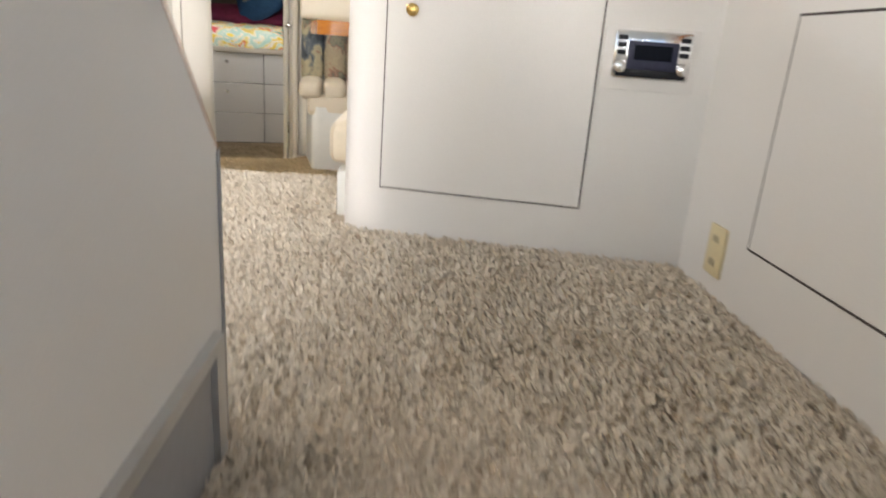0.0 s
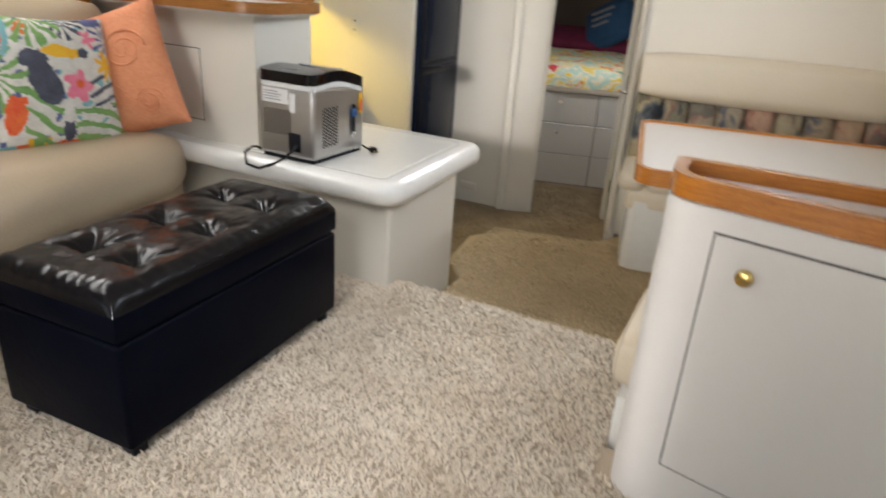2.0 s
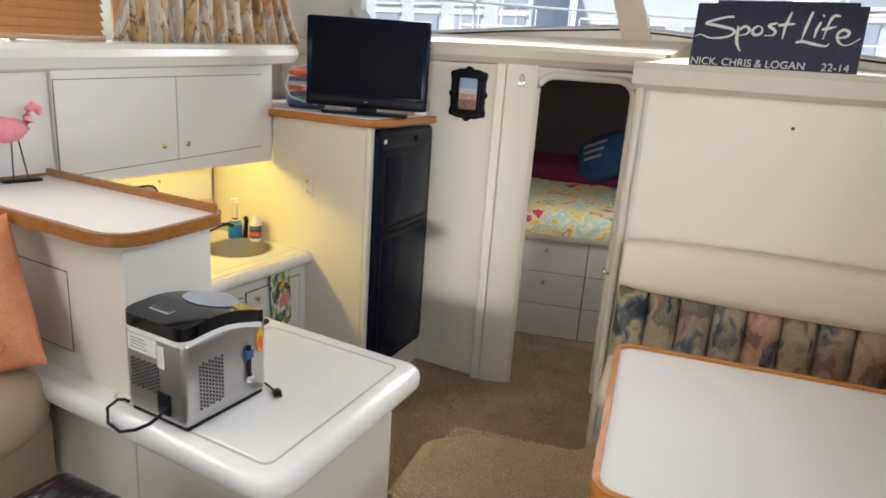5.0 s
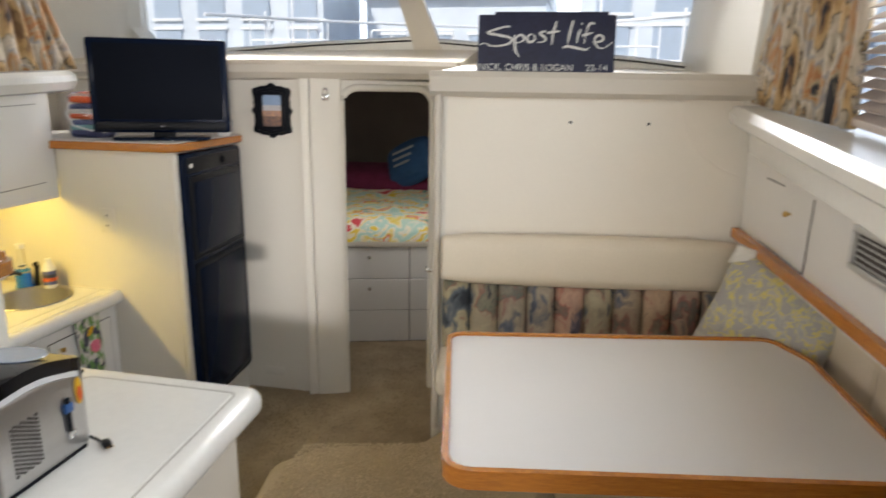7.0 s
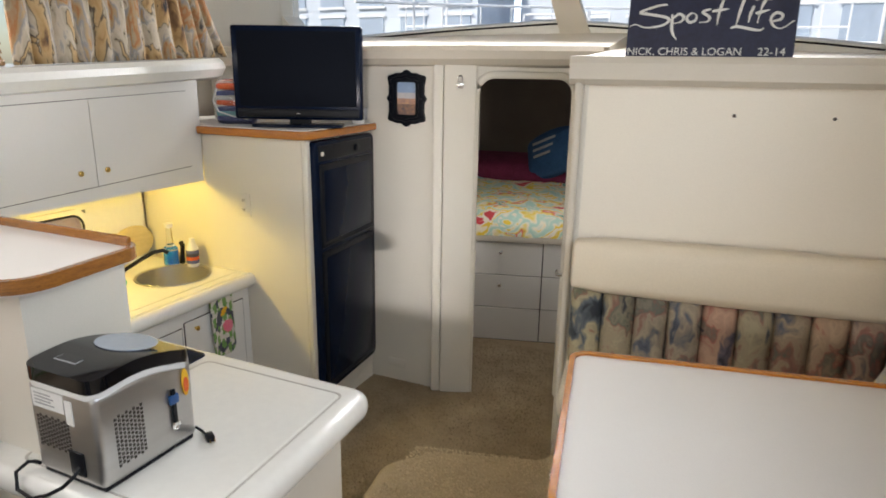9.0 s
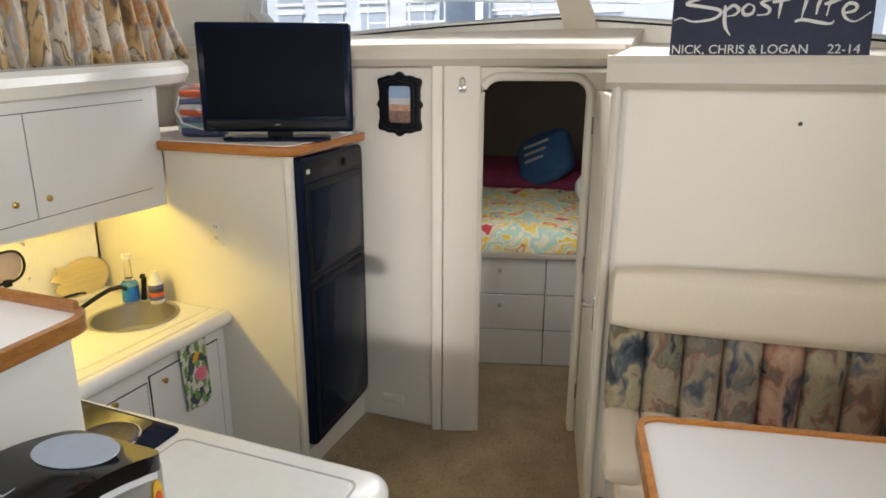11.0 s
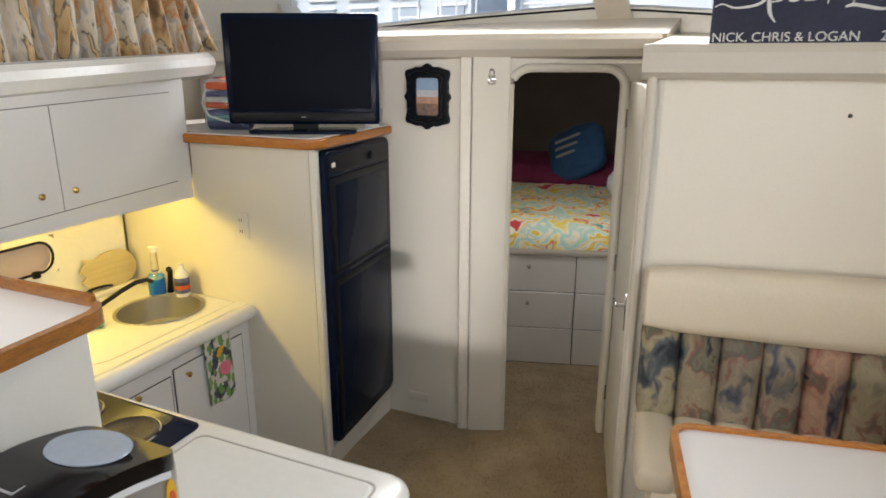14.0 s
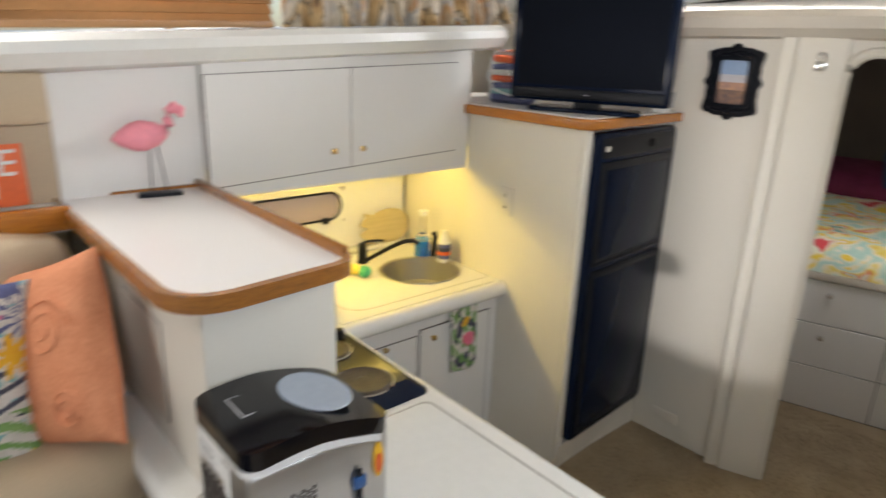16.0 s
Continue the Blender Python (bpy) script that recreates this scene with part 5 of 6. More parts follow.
part("pane", prism(oi, -0.01, -0.005), GLASS, ph, "glass pane", PHM).visible_shadow = False
part("latch", box(0.22, 0.25, -0.08, -0.05, 0.01, 0.03, 0.004), BLACK, ph, "", PHM)
# Glowing board behind the pane: emission stands for daylight outside the porthole.
solid("backdrop_dock", box(-2.858, -2.85, 3.5, 4.3, 0.5, 0.82), glow("dock_view_glow", (0.30, 0.22, 0.16), 0.6), "glowing brown board for the view outside the porthole", "backdrop")

tow = thing("hanging_towel", (-2.03, 4.39, 0.06), "printed toucan dish towel hung on the cupboard door", "towel")


def towel_fn(u, v):
    return (-2.058 + 0.006 * math.sin(9 * u + 2 * v) + 0.004 * v, 4.30 + 0.155 * u + 0.01 * v, 0.35 - 0.30 * v - 0.012 * math.sin(3.2 * u) * v)


bm = grid(towel_fn, 24, 44)
for f in bm.faces:
    c = f.calc_center_median()
    f.material_index = (lambda u, v: 2 if ell(u, v, 0.6, 0.72, 0.12, 0.05, 30) else 1 if ell(u, v, 0.38, 0.62, 0.14, 0.14) else 3 if ell(u, v, 0.72, 0.45, 0.2, 0.11) else 4 if math.sin(19 * u + 9 * v) * math.sin(15 * v - 8 * u) > 0.12 else 1 if noise.noise((u * 4, v * 5, 2)) > 0.12 else 0)((c.y - 4.30) / 0.155, (c.z - 0.05) / 0.30)
ct = part("cloth", bm, PRINT, tow, "", None, 80)
ct.modifiers.new("thickness", "SOLIDIFY").thickness = 0.004

ds = thing("dish_stack", (-2.20, 3.76, 0.41), "small stack of white dishes with teal rims behind the bar", "dishes")
for k in range(4):
    part("dish", lathe([(0.04, 0.0), (0.055, 0.003), (0.088, 0.014), (0.09, 0.017), (0.086, 0.017), (0.05, 0.006), (0.004, 0.005)], 28), (WHITEP, TEAL)[k % 2], ds, "shallow dish", pose(-2.205, 3.735, 0.412 + 0.009 * k))
wpl = thing("cover_plate", (-1.55, 5.27, -0.30), "cream blank cover plate low on the bulkhead", "plate")
part("plate", box(-0.06, 0.06, -0.006, 0.001, -0.025, 0.025, 0.003), WALL, wpl, "", face(-1.55, 5.27, -0.275))
ck = thing("cooktop", (-1.85, 3.6, 0.40), "black and steel two-burner electric cooktop", "cooktop")
part("glass", prism(rounded([(-2.0, 3.38), (-1.50, 3.38), (-1.505, 3.735), (-2.0, 3.75)], 0.03), 0.411, 0.417, 0.003), GLOSS, ck)
part("plate", prism(rounded([(-1.99, 3.39), (-1.60, 3.39), (-1.60, 3.725), (-1.99, 3.735)], 0.02), 0.416, 0.419), PLATE, ck, "brushed steel plate")
for x, y, r in ((-1.90, 3.62, 0.075), (-1.66, 3.60, 0.085)):
    part("burner", lathe([(r, 0), (r, 0.008), (r * 0.92, 0.012), (r * 0.85, 0.008), (r * 0.3, 0.008), (r * 0.28, 0.006), (0.002, 0.006)], 32), HOTPLATE, ck, "round solid hotplate", pose(x, y, 0.418))
    part("rim", lathe([(r * 1.09, 0), (r * 1.1, 0.005), (r * 1.04, 0.007), (r * 1.02, 0.002)], 32), CHROME, ck, "thin bright rim", pose(x, y, 0.4185))
part("knob", lathe([(0.022, 0), (0.022, 0.012), (0.014, 0.03), (0.004, 0.032)], 16), BLACK, ck, "", pose(-1.97, 3.71, 0.418))

# ---- ice maker ----
im = thing("ice_maker", (-1.255, 3.17, 0.41), "steel countertop ice maker with black lid", "ice maker")
IX0, IX1, IY0, IY1, IZ = -1.372, -1.128, 3.003, 3.305, 0.4135
part("base", box(IX0 + 0.01, IX1 - 0.01, IY0 + 0.01, IY1 - 0.01, IZ, IZ + 0.012), BLACK, im)
part("body", box(IX0, IX1, IY0, IY1, IZ + 0.01, IZ + 0.262, 0.018, 4), STEEL, im)


def lid_z(v):
    return 0.304 - 0.004 * v + (-0.03 * max(0, (v - 0.35) / 0.65) ** 1.5 if v > 0.35 else 0) + 0.012 * math.sin(math.pi * v)


def lid_prism(zlow, off, grow):
    """The curved lid as a body between a level and the arched top."""
    out = rounded([(IX0 - grow, IY0 - grow), (IX1 + grow, IY0 - grow), (IX1 + grow, IY1 + grow), (IX0 - grow, IY1 + grow)], 0.035, 6)
    bm = prism(out, 0, 1)
    bmesh.ops.subdivide_edges(bm, edges=[e for e in bm.edges if abs(e.verts[0].co.z - e.verts[1].co.z) < 1e-5 and e.calc_length() > 0.1], cuts=10)
    top = [f for f in bm.faces if all(v.co.z > 0.5 for v in f.verts)]
    for v in bm.verts:
        q = (v.co.y - IY0) / (IY1 - IY0)
        v.co.z = IZ + (zlow(q) if v.co.z < 0.5 else lid_z(q) + off)
    bmesh.ops.triangulate(bm, faces=top)
    return bm


part("white_band", lid_prism(lambda q: lid_z(q) - 0.054, -0.036, 0.002), WHITEP, im, "white plastic band")
part("lid", lid_prism(lambda q: lid_z(q) - 0.037, 0.0, 0.004), LIDBLACK, im, "glossy black lid")
part("lid_window", at(prism([(0.088 * math.cos(a), 0.07 * math.sin(a)) for a in [2 * math.pi * k / 32 for k in range(32)]], 0, 0.004, 0.002, 1), pose(-1.25, 3.205, IZ + 0.304, -7, 0, 0)), LIDGREY, im, "smoked viewing window")
part("control_panel", box(-1.32, -1.24, 3.048, 3.088, IZ + 0.306, IZ + 0.3095, 0.001, 1), GREYP, im, "thin grey frame of the control panel")
part("control_face", box(-1.3165, -1.2435, 3.0515, 3.0845, IZ + 0.3075, IZ + 0.3102, 0.001, 1), LIDBLACK, im, "dark control panel")
NF = face(IX0, IY0, IZ, 0)
part("rating_label", box(0.02, 0.135, -0.0015, 0.001, 0.195, 0.245), WHITEP, im, "white printed label", NF)
for k in range(4):
    part("label_line", box(0.03, 0.10 - 0.01 * (k % 2), -0.0022, -0.001, 0.205 + 0.009 * k, 0.2085 + 0.009 * k), GREYP, im, "", NF)
part("label_tag", box(0.14, 0.165, -0.002, 0.001, 0.17, 0.235), WHITEP, im, "", NF)
part("power_inlet", box(0.135, 0.185, -0.006, 0.002, 0.035, 0.10, 0.003), BLACK, im, "", NF)
slit = mesh_of(box(-0.0035, 0.0035, -0.001, 0.001, -0.0035, 0.0035), GAP)


def perforation(m, cols, rows, dx, dz, skew):
    for i in range(cols):
        for j in range(rows):
            o = new("vent_hole", slit)
            o.parent = im
            o.matrix_parent_inverse = Matrix.Translation(-BASE[im.name])
            o.matrix_basis = m @ Matrix.Translation((i * dx, 0, j * dz + skew * (i % 2) * dz / 2))


perforation(NF @ Matrix.Translation((0.03, -0.0005, 0.09)), 11, 8, 0.011, 0.011, 1)
perforation(face(IX1, IY0, IZ, 90) @ Matrix.Translation((0.05, -0.0005, 0.055)), 8, 12, 0.011, 0.0115, 1)
cord = thing("power_cord", (-1.3, 3.0, 0.41), "black power cord looped over the counter edge", "cord")
part("cable", tube([(-1.20, 2.998, 0.475), (-1.20, 2.975, 0.46), (-1.23, 2.965, 0.43), (-1.27, 2.95, 0.405), (-1.33, 2.945, 0.38), (-1.39, 2.95, 0.385), (-1.41, 2.965, 0.42), (-1.395, 2.99, 0.44), (-1.38, 3.0, 0.44), (-1.375, 3.01, 0.43)], 0.005, 8), BLACK, cord)
plug = thing("loose_plug", (-1.08, 3.31, 0.41), "black plug end lying on the counter", "plug")
part("cable", tube([(-1.15, 3.318, 0.43), (-1.13, 3.322, 0.42), (-1.11, 3.315, 0.418), (-1.095, 3.31, 0.42)], 0.004, 6), BLACK, plug)
part("plug_body", box(-0.016, 0.016, -0.011, 0.011, 0, 0.02, 0.004), BLACK, plug, "", pose(-1.085, 3.305, 0.412, 0, 0, -30))
for s in (-1, 1):
    part("pin", box(0.014, 0.03, s * 0.006 - 0.001, s * 0.006 + 0.001, 0.007, 0.013), BRASS, plug, "", pose(-1.085, 3.305, 0.412, 0, 0, -30))
op_ = thing("bottle_opener", (-1.14, 3.27, 0.55), "blue and chrome bottle opener magnet on the ice maker", "bottle opener")
OMM = face(IX1, IY0 + 0.205, IZ + 0.09, 90)
part("magnet", box(0.004, 0.034, -0.012, -0.001, 0.052, 0.08, 0.004), M("dull_blue_plastic", (0.03, 0.10, 0.28), 0.4), op_, "blue block", OMM)
part("blade", box(0.012, 0.026, -0.010, -0.002, -0.005, 0.095, 0.003), BLACK, op_, "", OMM)
part("ring", lathe([(0.012, 0), (0.014, 0.006), (0.01, 0.008), (0.007, 0.004)], 16), CHROME, op_, "", OMM @ pose(0.02, -0.002, -0.012, 90, 0, 0))
st = thing("sticker", (-1.14, 3.31, 0.6), "colourful flower magnet on the ice maker", "magnet")
part("disc", prism([(0.012 * math.cos(a), 0.04 * math.sin(a)) for a in [2 * math.pi * k / 24 for k in range(24)]], 0, 0.003), PRINT[2], st, "", OMM @ pose(0.066, -0.001, 0.095, 90, 0, 0))
part("centre", prism([(0.008 * math.cos(a), 0.022 * math.sin(a)) for a in [2 * math.pi * k / 24 for k in range(24)]], 0.003, 0.005), PRINT[5], st, "", OMM @ pose(0.066, -0.001, 0.088, 90, 0, 0))

# ---- flamingo, signs ----
fl = thing("flamingo_figure", (-2.24, 3.28, 0.918), "pink felt flamingo on thin legs and a dark base", "figurine")
FG = pose(-2.258, 3.225, 0.918, 0, 0, 80)
bodybm = lathe([(0.002, -0.085), (0.02, -0.07), (0.042, -0.03), (0.046, 0.0), (0.035, 0.04), (0.014, 0.066), (0.002, 0.07)], 20)
neck = tube([(0.055, 0, 0.20), (0.07, 0, 0.215), (0.066, 0, 0.235), (0.07, 0, 0.255), (0.088, 0, 0.268), (0.104, 0, 0.258), (0.107, 0, 0.237)], [0.022, 0.017, 0.013, 0.013, 0.018, 0.017, 0.006], 10)
bird = merged(at(bodybm, pose(-0.005, 0, 0.185, 0, 84, 0)), neck, box(-0.035, 0.09, -0.022, 0.022, -0.0, 0.012, 0.002), tube([(0.005, 0.004, 0.01), (0.01, 0.004, 0.15)], 0.0025, 6), tube([(0.05, -0.004, 0.01), (0.03, -0.004, 0.15)], 0.0025, 6))
for f in bird.faces:
    f.material_index = 1 if f.calc_center_median().z < 0.135 else 0
obf = part("figure", bird, [PINK, BLACK], fl, "", FG)

os_ = thing("orange_sign", (-2.27, 2.6, 0.935), "orange painted wooden sign with white lettering", "sign")
OS = face(-2.245, 2.02, 0.937, 90) @ pose(0, 0, 0, -8, 0, 0)
part("board", box(0, 0.89, 0.0, 0.018, 0, 0.165, 0.002), ORANGE, os_, "", OS)
letters("be good, & LOVE", 0.10, OS @ pose(0.515, -0.001, 0.082, 90, 0, 0), CHALK, os_, shear=0.1)
letters("Ya'll", 0.075, OS @ pose(0.76, -0.001, 0.02, 90, 0, 0), CHALK, os_, shear=0.1)
tb = thing("teal_box", (-2.22, 2.35, 0.935), "small teal folded cloth in front of the sign", "cloth")
part("cloth", at(cushion_bm(0.05, 0.30, 0.055, 0.012, 0.004, 4), pose(-2.222, 2.46, 0.965)), TEAL, tb)

bs = thing("name_board", (0.0, 4.87, 1.497), "navy board with chalk-white painted lettering", "sign")
BM_ = pose(-0.275, 4.80, 1.497, -8, 0, 4)
part("board", box(0, 0.59, 0, 0.012, 0, 0.245, 0.002), NAVY, bs, "", BM_)
part("back_board", box(0.07, 0.56, 0.016, 0.026, 0, 0.262, 0.002), NAVY, bs, "", BM_)
GU = 0.0082


def brush(name, pts, w=0.55):
    """One hand-painted stroke on the board, tapered to its ends; points in units of GU."""
    ext = [pts[0]] + pts + [pts[-1]]
    out, rad = [], []
    for i in range(1, len(ext) - 2):
        p0, p1, p2, p3 = (Vector((*ext[i + k], 0)) for k in (-1, 0, 1, 2))
        for k in range(5):
            t = k / 5
            q = 0.5 * (2 * p1 + (p2 - p0) * t + (2 * p0 - 5 * p1 + 4 * p2 - p3) * t * t + (3 * p1 - p0 - 3 * p2 + p3) * t ** 3)
            out.append((q.x * GU, q.y * GU, 0))
    out.append((pts[-1][0] * GU, pts[-1][1] * GU, 0))
    for k in range(len(out)):
        f = k / (len(out) - 1)
        rad.append(GU * w * (0.45 + 0.75 * math.sin(math.pi * min(1, 0.12 + f)) + 0.25 * noise.noise((k * 0.7, pts[0][0], 0))))
    return part(name, tube(out, rad, 8), CHALK, bs, "brushed letter stroke", BM_ @ pose(0, -0.001, 0, 90, 0, 0) @ Matrix.Diagonal((1, 1, 0.18, 1)))


for stroke in ([(17, 23.7), (13, 23.3), (5, 20.5), (9.5, 19.5), (17, 18), (18, 16.3), (15, 14.3), (8, 13.5), (3.5, 15), (0.8, 14)],
               [(19.5, 19.5), (20, 12), (22.3, 8)], [(20, 17.6), (22.5, 19.5), (24.6, 18), (23.5, 16), (20.5, 15.3)],
               [(28, 20), (26, 18), (27, 15.8), (29.6, 16.4), (30, 18.8), (28, 20)], [(36, 21.5), (32.6, 20.2), (35.6, 18), (35, 16), (31.4, 15.6)],
               [(41.2, 26.5), (39.6, 20), (39.2, 14.2)], [(36.5, 20.4), (40, 21), (43.6, 21.4)],
               [(49.8, 27), (48.2, 20), (47.2, 14)], [(45, 13), (48, 13.6), (54, 12.4), (57.5, 12), (58.6, 13.2)],
               [(53.8, 22.6), (52.6, 19), (52.2, 15.4)], [(54.2, 25), (54.6, 25.6)],
               [(61, 25.2), (58.6, 25.4), (57, 22), (55.8, 15)], [(54.6, 19.2), (57.5, 20), (60.4, 20.8)],
               [(61.5, 15.8), (65, 16.6), (65.6, 18.6), (63, 19.4), (61.2, 17), (62.6, 13.8), (66, 12.8), (70.5, 16)]):
    brush("lettering", stroke)
letters("NICK, CHRIS & LOGAN", 0.040, BM_ @ pose(0.005, -0.002, 0.008, 90, 0, 0), CHALK, bs, align="LEFT")
letters("22-14", 0.040, BM_ @ pose(0.47, -0.002, 0.008, 90, 0, 0), CHALK, bs, align="LEFT")

# ---- starboard fittings ----
vt = thing("air_vent", (1.0, 3.58, 0.97), "grey framed air vent with dark louvres", "vent")
VV = Matrix.Translation((0.944, 3.80, 0.956)) @ pose(0, 0, 0, 0, 0, -86.4) @ pose(0, 0, 0, 0, 2.0, 0)
part("frame", merged(box(0, 0.40, -0.012, 0, 0, 0.018, 0.003), box(0, 0.40, -0.012, 0, 0.105, 0.123, 0.003), box(0, 0.022, -0.012, 0, 0.018, 0.105), box(0.378, 0.40, -0.012, 0, 0.018, 0.105)), ALU, vt, "", VV)
part("backing", box(0.02, 0.38, -0.003, -0.001, 0.015, 0.108), GAP, vt, "", VV)
for k in range(5):
    part("louvre", box(0.022, 0.378, -0.008, -0.005, 0.024 + 0.017 * k, 0.028 + 0.017 * k), ALU, vt, "", VV)
lk = thing("locker_door", (0.93, 4.3, 0.9), "flush off-white locker door with brass catch", "door")
LKM = Matrix.Translation((0.896, 4.72, 0.865)) @ pose(0, 0, 0, 0, 0, -86.4) @ pose(0, 0, 0, 0, 2.0, 0)
for bx in (box(0.60, 0.603, -0.003, 0, 0, 0.25), box(0.16, 0.60, -0.003, 0, -0.002, 0.0005), box(0.16, 0.34, -0.003, 0, 0.246, 0.249)):
    part("joint", bx, GAP, lk, "dark joint", LKM)
knob(LKM @ pose(0.43, -0.002, 0.165, 0, 0, 0), lk, BRASS, 0.011)
for x in (0.56, 0.895):
    s = thing("screw", tuple(DB @ Vector((x, 0, 1.287))), "dark screw head in the padded bulkhead", "screw", "bulkhead screws")
    part("head", lathe([(0.007, 0), (0.006, 0.003), (0.001, 0.004)], 12), GAP, s, "", DB @ pose(x, 0, 1.287, 90, 0, 0))
solid("trim_seam", tube([tuple(DB @ Vector(p)) for p in ((1.04, -0.001, 1.385), (1.045, -0.001, 1.32), (1.075, -0.001, 1.24), (1.13, -0.001, 1.16), (1.22, -0.001, 1.10), (1.30, -0.001, 1.07))], 0.004, 6), PADDED, "stitched seam of the padded bulkhead", "trim")
dl = thing("door_berth", (-0.6, 5.3, -0.39), "white cabin door folded back against the partition", "door")
DLM = Matrix.Translation((-0.606, 5.488, -0.385)) @ pose(0, 0, 0, 0, 0, -77.5)
LEAFW = 0.655
leaf_out = [(0, 0), (LEAFW, 0)] + [(LEAFW - 0.09 + 0.09 * math.cos(a), 1.66 + 0.09 * math.sin(a)) for a in (math.pi / 2 * k / 6 for k in range(7))] + [(0, 1.75)]
part("leaf", at(prism(leaf_out, 0, 0.028, 0.006, 2), Matrix(((1, 0, 0, 0), (0, 0, 1, 0), (0, 1, 0, 0), (0, 0, 0, 1)))), WALL, dl, "", DLM)
for z in (0.2, 0.88, 1.55):
    part("hinge", tube([(0.012, -0.004, z), (0.012, -0.004, z + 0.08)], 0.006, 8), CHROME, dl, "slim metal hinge", DLM)
part("back_plate", box(LEAFW - 0.05, LEAFW - 0.024, -0.005, 0.002, 0.83, 0.98, 0.003), CHROME, dl, "tall chromed plate", DLM)
part("handle", tube([(LEAFW - 0.037, -0.004, 0.93), (LEAFW - 0.037, -0.034, 0.93), (LEAFW - 0.052, -0.04, 0.93), (LEAFW - 0.12, -0.04, 0.925)], 0.007, 8), CHROME, dl, "chromed lever", DLM)

# ---- outside ----
solid("ground", box(-60, 60, -8, 120, -1.7, -1.6), M("harbour_water", (0.05, 0.08, 0.09), 0.15, var=0.2, scale=0.6, bump=0.4, bscale=2), "harbour water", "water")
solid("backdrop", box(-45, 45, 60, 60.2, -1.6, 30), glow("bright_haze", (0.80, 0.88, 1.0), 1.6), "pale bright sky beyond the harbour", "backdrop")
RAILW = M("white_gelcoat_outside", (0.85, 0.86, 0.88), 0.3, var=0.04)
BLUEB = M("blue_grey_cladding", (0.70, 0.76, 0.84), 0.6, var=0.1, scale=1)
WING = M("dark_window", (0.42, 0.50, 0.62), 0.15, var=0.1)
for (x0, x1, y, h) in ((-22, -11, 30, 6.5), (-10, -1.5, 33, 5.5), (0, 10, 29, 6.0), (11, 20, 32, 6.5)):
    bd = thing("dock_building", ((x0 + x1) / 2, y, -1.6), "blue-grey dockside building with white trim", "building")
    part("wall", box(x0, x1, y, y + 5, -1.6, h), BLUEB, bd)
    part("roof", box(x0 - 0.3, x1 + 0.3, y - 0.3, y + 5.3, h, h + 0.3), RAILW, bd)
    for k in range(int((x1 - x0) / 2.2)):
        for z in (0.2, 2.6, 4.4):
            if z + 1.2 < h:
                wv = part("window", box(x0 + 0.6 + 2.2 * k, x0 + 1.9 + 2.2 * k, y - 0.06, y, z, z + 1.3), WING, bd)
                part("frame", merged(box(x0 + 0.5 + 2.2 * k, x0 + 2.0 + 2.2 * k, y - 0.1, y - 0.05, z - 0.12, z), box(x0 + 0.5 + 2.2 * k, x0 + 2.0 + 2.2 * k, y - 0.1, y - 0.05, z + 1.3, z + 1.42)), RAILW, wv)
for (x, y, s) in ((-9, 20, 1.2), (-4.2, 17, 1.0), (1.0, 19, 1.1), (5.6, 16, 1.0)):
    bt = thing("moored_boat", (x, y, -1.6), "white moored motor cruiser with flybridge rails", "boat", "moored boats")
    hull = hexa([(x - 1.1 * s, y, -1.6), (x + 1.1 * s, y, -1.6), (x + 1.1 * s, y + 7 * s, -1.6), (x - 1.1 * s, y + 7 * s, -1.6)], [(x - 1.6 * s, y - 0.6 * s, 0.4 * s), (x + 1.6 * s, y - 0.6 * s, 0.4 * s), (x + 1.6 * s, y + 7 * s, 0.4 * s), (x - 1.6 * s, y + 7 * s, 0.4 * s)])
    part("hull", hull, RAILW, bt)
    part("cabin", hexa([(x - 1.3 * s, y + 1.2, 0.4 * s), (x + 1.3 * s, y + 1.2, 0.4 * s), (x + 1.3 * s, y + 5, 0.4 * s), (x - 1.3 * s, y + 5, 0.4 * s)], [(x - 1.1 * s, y + 2.0, 1.9 * s), (x + 1.1 * s, y + 2.0, 1.9 * s), (x + 1.1 * s, y + 5, 1.9 * s), (x - 1.1 * s, y + 5, 1.9 * s)]), RAILW, bt)
    part("windscreen", hexa([(x - 1.1 * s, y + 1.4, 0.8 * s), (x + 1.1 * s, y + 1.4, 0.8 * s), (x + 1.1 * s, y + 1.5, 0.8 * s), (x - 1.1 * s, y + 1.5, 0.8 * s)], [(x - 1.0 * s, y + 1.78, 1.6 * s), (x + 1.0 * s, y + 1.78, 1.6 * s), (x + 1.0 * s, y + 1.9, 1.6 * s), (x - 1.0 * s, y + 1.9, 1.6 * s)]), WING, bt)
    for z in (2.4, 2.9):
        part("rail", tube([(x - 1.1 * s, y + 2, z * s), (x + 1.1 * s, y + 2, z * s)], 0.03, 6), RAILW, bt)
    for k in range(5):
        part("stanchion", tube([(x + (-1.1 + 0.55 * k) * s, y + 2, 1.9 * s), (x + (-1.1 + 0.55 * k) * s, y + 2, 2.9 * s)], 0.025, 6), RAILW, bt)
    part("mast", tube([(x - 0.3, y + 3, 1.9 * s), (x - 0.5, y + 3.4, 7)], 0.04, 6), RAILW, bt)
br = thing("bow_rail", (-0.9, 9.5, 0.9), "white tubular bow rail ahead of the windscreen", "railing")
for z in (1.75, 2.15):
    part("rail", tube([(-3.2, 7.5, z - 0.1), (-2.6, 9.2, z), (-0.9, 10.6, z + 0.05), (0.7, 9.2, z), (1.3, 7.5, z - 0.1)], 0.016, 8), RAILW, br)
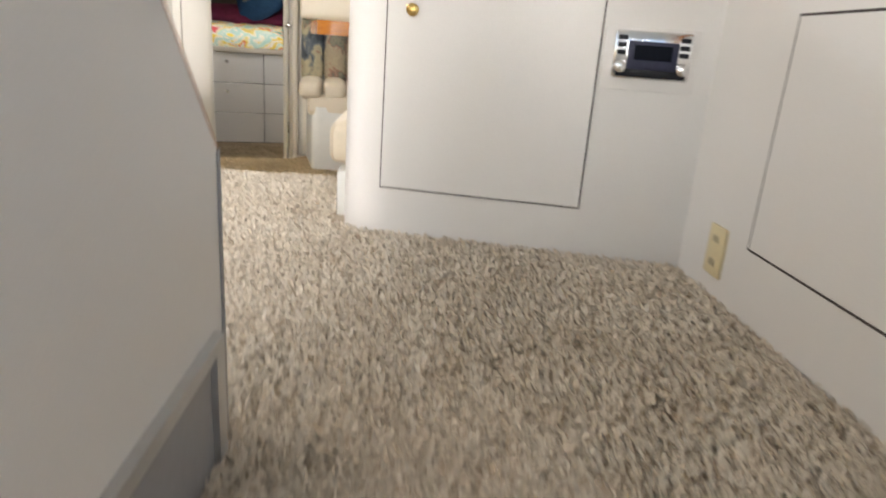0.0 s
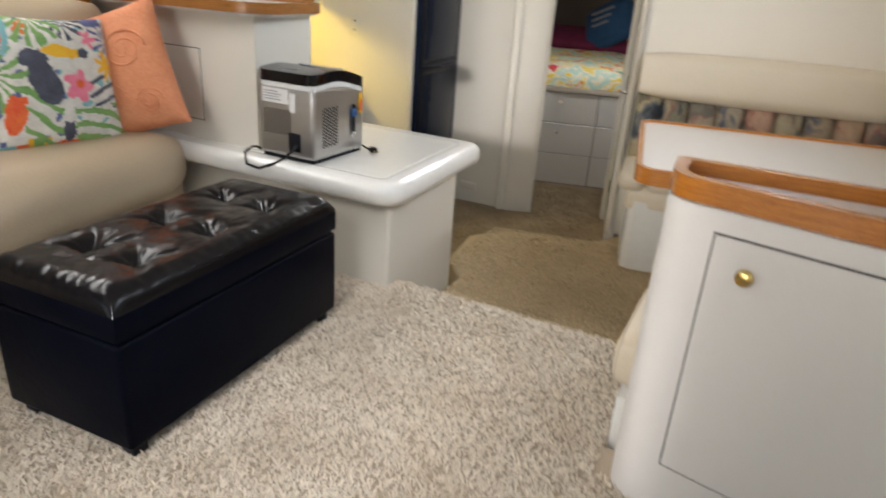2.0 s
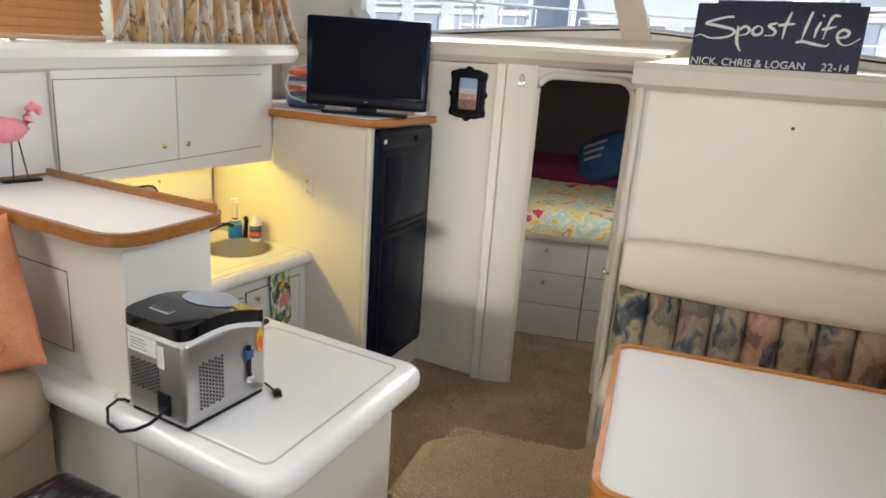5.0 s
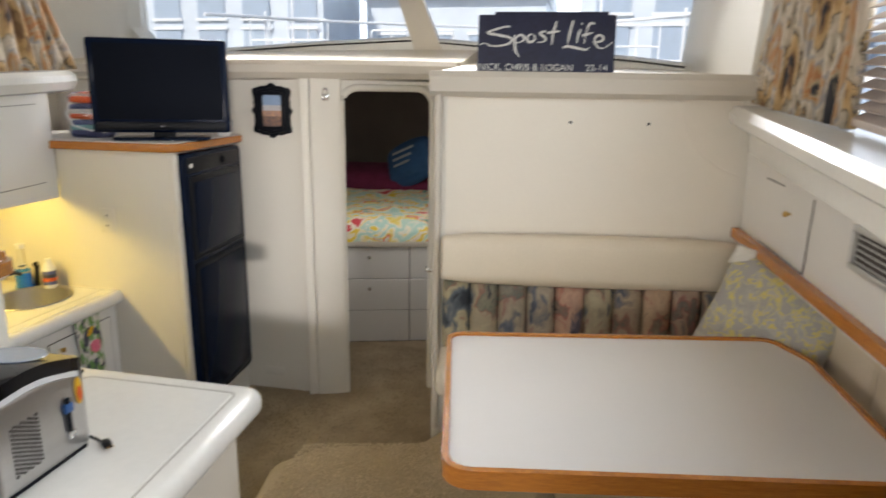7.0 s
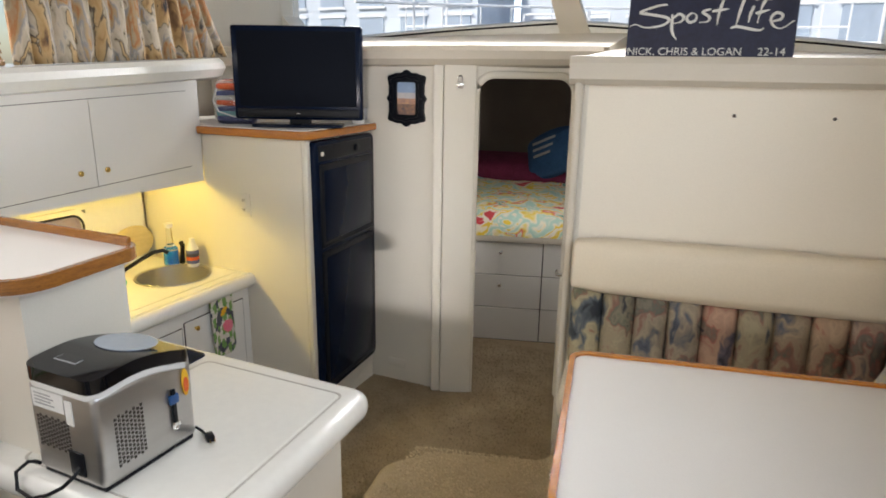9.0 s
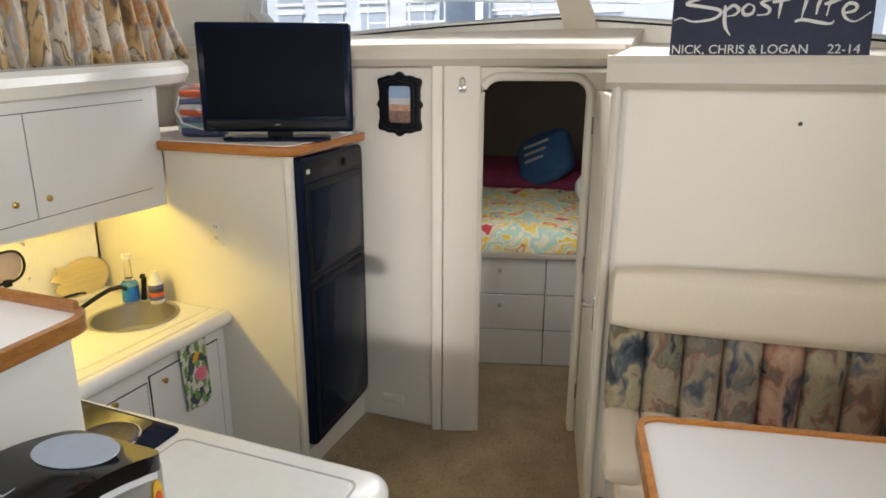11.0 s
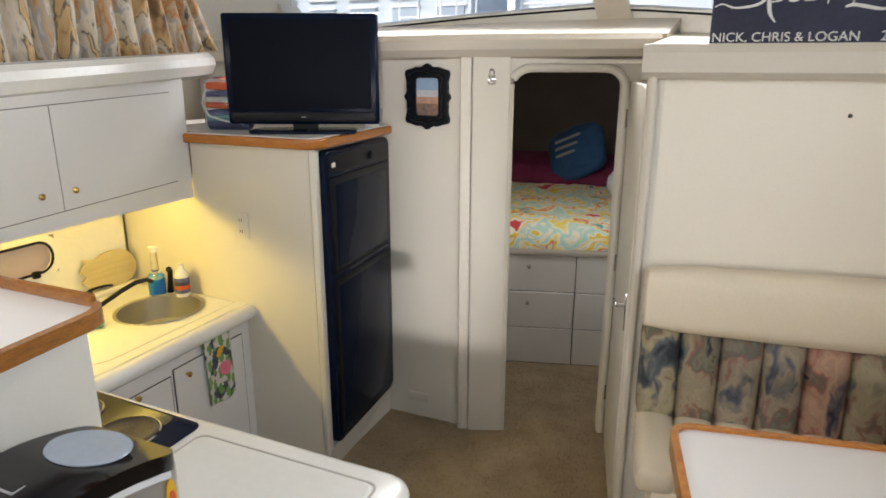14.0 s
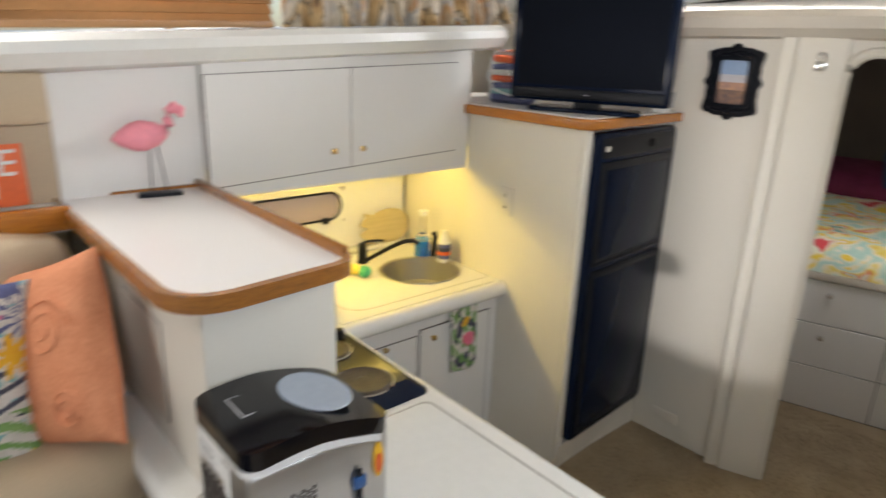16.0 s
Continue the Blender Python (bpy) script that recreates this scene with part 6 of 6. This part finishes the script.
for x, y in ((-2.95, 8.2), (-2.35, 9.45), (-1.6, 10.05), (-0.2, 10.0), (0.45, 9.4), (1.05, 8.2)):
    part("stanchion", tube([(x, y, 1.45), (x, y, 2.15)], 0.013, 8), RAILW, br)
solid("foredeck", hexa([(-2.8, 6.3, 1.46), (0.9, 6.3, 1.46), (-0.6, 11, 1.40), (-1.2, 11, 1.40)], [(-2.8, 6.3, 1.53), (0.9, 6.3, 1.53), (-0.6, 11, 1.47), (-1.2, 11, 1.47)]), RAILW, "white foredeck ahead of the windscreen", "deck")

# ---- carpet pile on the saloon floor ----
rng = np.random.default_rng(5)


def pile(count, x0, x1, y0, y1, z, length, width, mat, keep):
    """Short curled tufts, two triangles each."""
    x, y = rng.uniform(x0, x1, count), rng.uniform(y0, y1, count)
    ok = keep(x, y)
    x, y = x[ok], y[ok]
    n = len(x)
    a, lean = rng.uniform(0, 2 * np.pi, n), rng.uniform(0.6, 1.3, n)
    h = rng.uniform(0.6, 1.1, n) * length
    b = a + rng.normal(0, 0.6, n)
    w = width * rng.uniform(0.7, 1.3, n)
    px, py = -np.sin(a) * w / 2, np.cos(a) * w / 2
    tx, ty, tz = np.cos(b) * np.sin(lean) * h, np.sin(b) * np.sin(lean) * h, np.cos(lean) * h
    v = np.stack([np.stack([x + px, y + py, np.full(n, z)], 1), np.stack([x - px, y - py, np.full(n, z)], 1), np.stack([x - px * 0.8 + tx, y - py * 0.8 + ty, z + tz], 1), np.stack([x + px * 0.8 + tx, y + py * 0.8 + ty, z + tz], 1)], 1).reshape(-1, 3)
    me = bpy.data.meshes.new("pile")
    me.from_pydata(v.tolist(), [], (np.arange(n)[:, None] * 4 + np.arange(4)).tolist())
    me.materials.append(mat)
    return me


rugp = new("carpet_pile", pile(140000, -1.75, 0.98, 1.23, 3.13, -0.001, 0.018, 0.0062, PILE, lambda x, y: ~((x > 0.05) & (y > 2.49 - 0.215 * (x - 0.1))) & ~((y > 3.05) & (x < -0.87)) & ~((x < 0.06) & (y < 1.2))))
tagged(rugp, "looped beige carpet pile on the saloon floor", "carpet", "", "stuff")

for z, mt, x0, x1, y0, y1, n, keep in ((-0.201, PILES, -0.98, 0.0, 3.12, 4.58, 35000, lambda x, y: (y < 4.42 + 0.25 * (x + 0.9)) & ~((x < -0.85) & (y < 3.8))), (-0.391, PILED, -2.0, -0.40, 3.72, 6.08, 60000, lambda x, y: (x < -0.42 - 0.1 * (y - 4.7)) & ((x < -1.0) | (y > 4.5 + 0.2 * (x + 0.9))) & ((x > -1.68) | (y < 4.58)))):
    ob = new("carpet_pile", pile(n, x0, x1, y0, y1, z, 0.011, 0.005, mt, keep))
    tagged(ob, "tan carpet pile on the step or the lower floor", "carpet", "", "stuff")
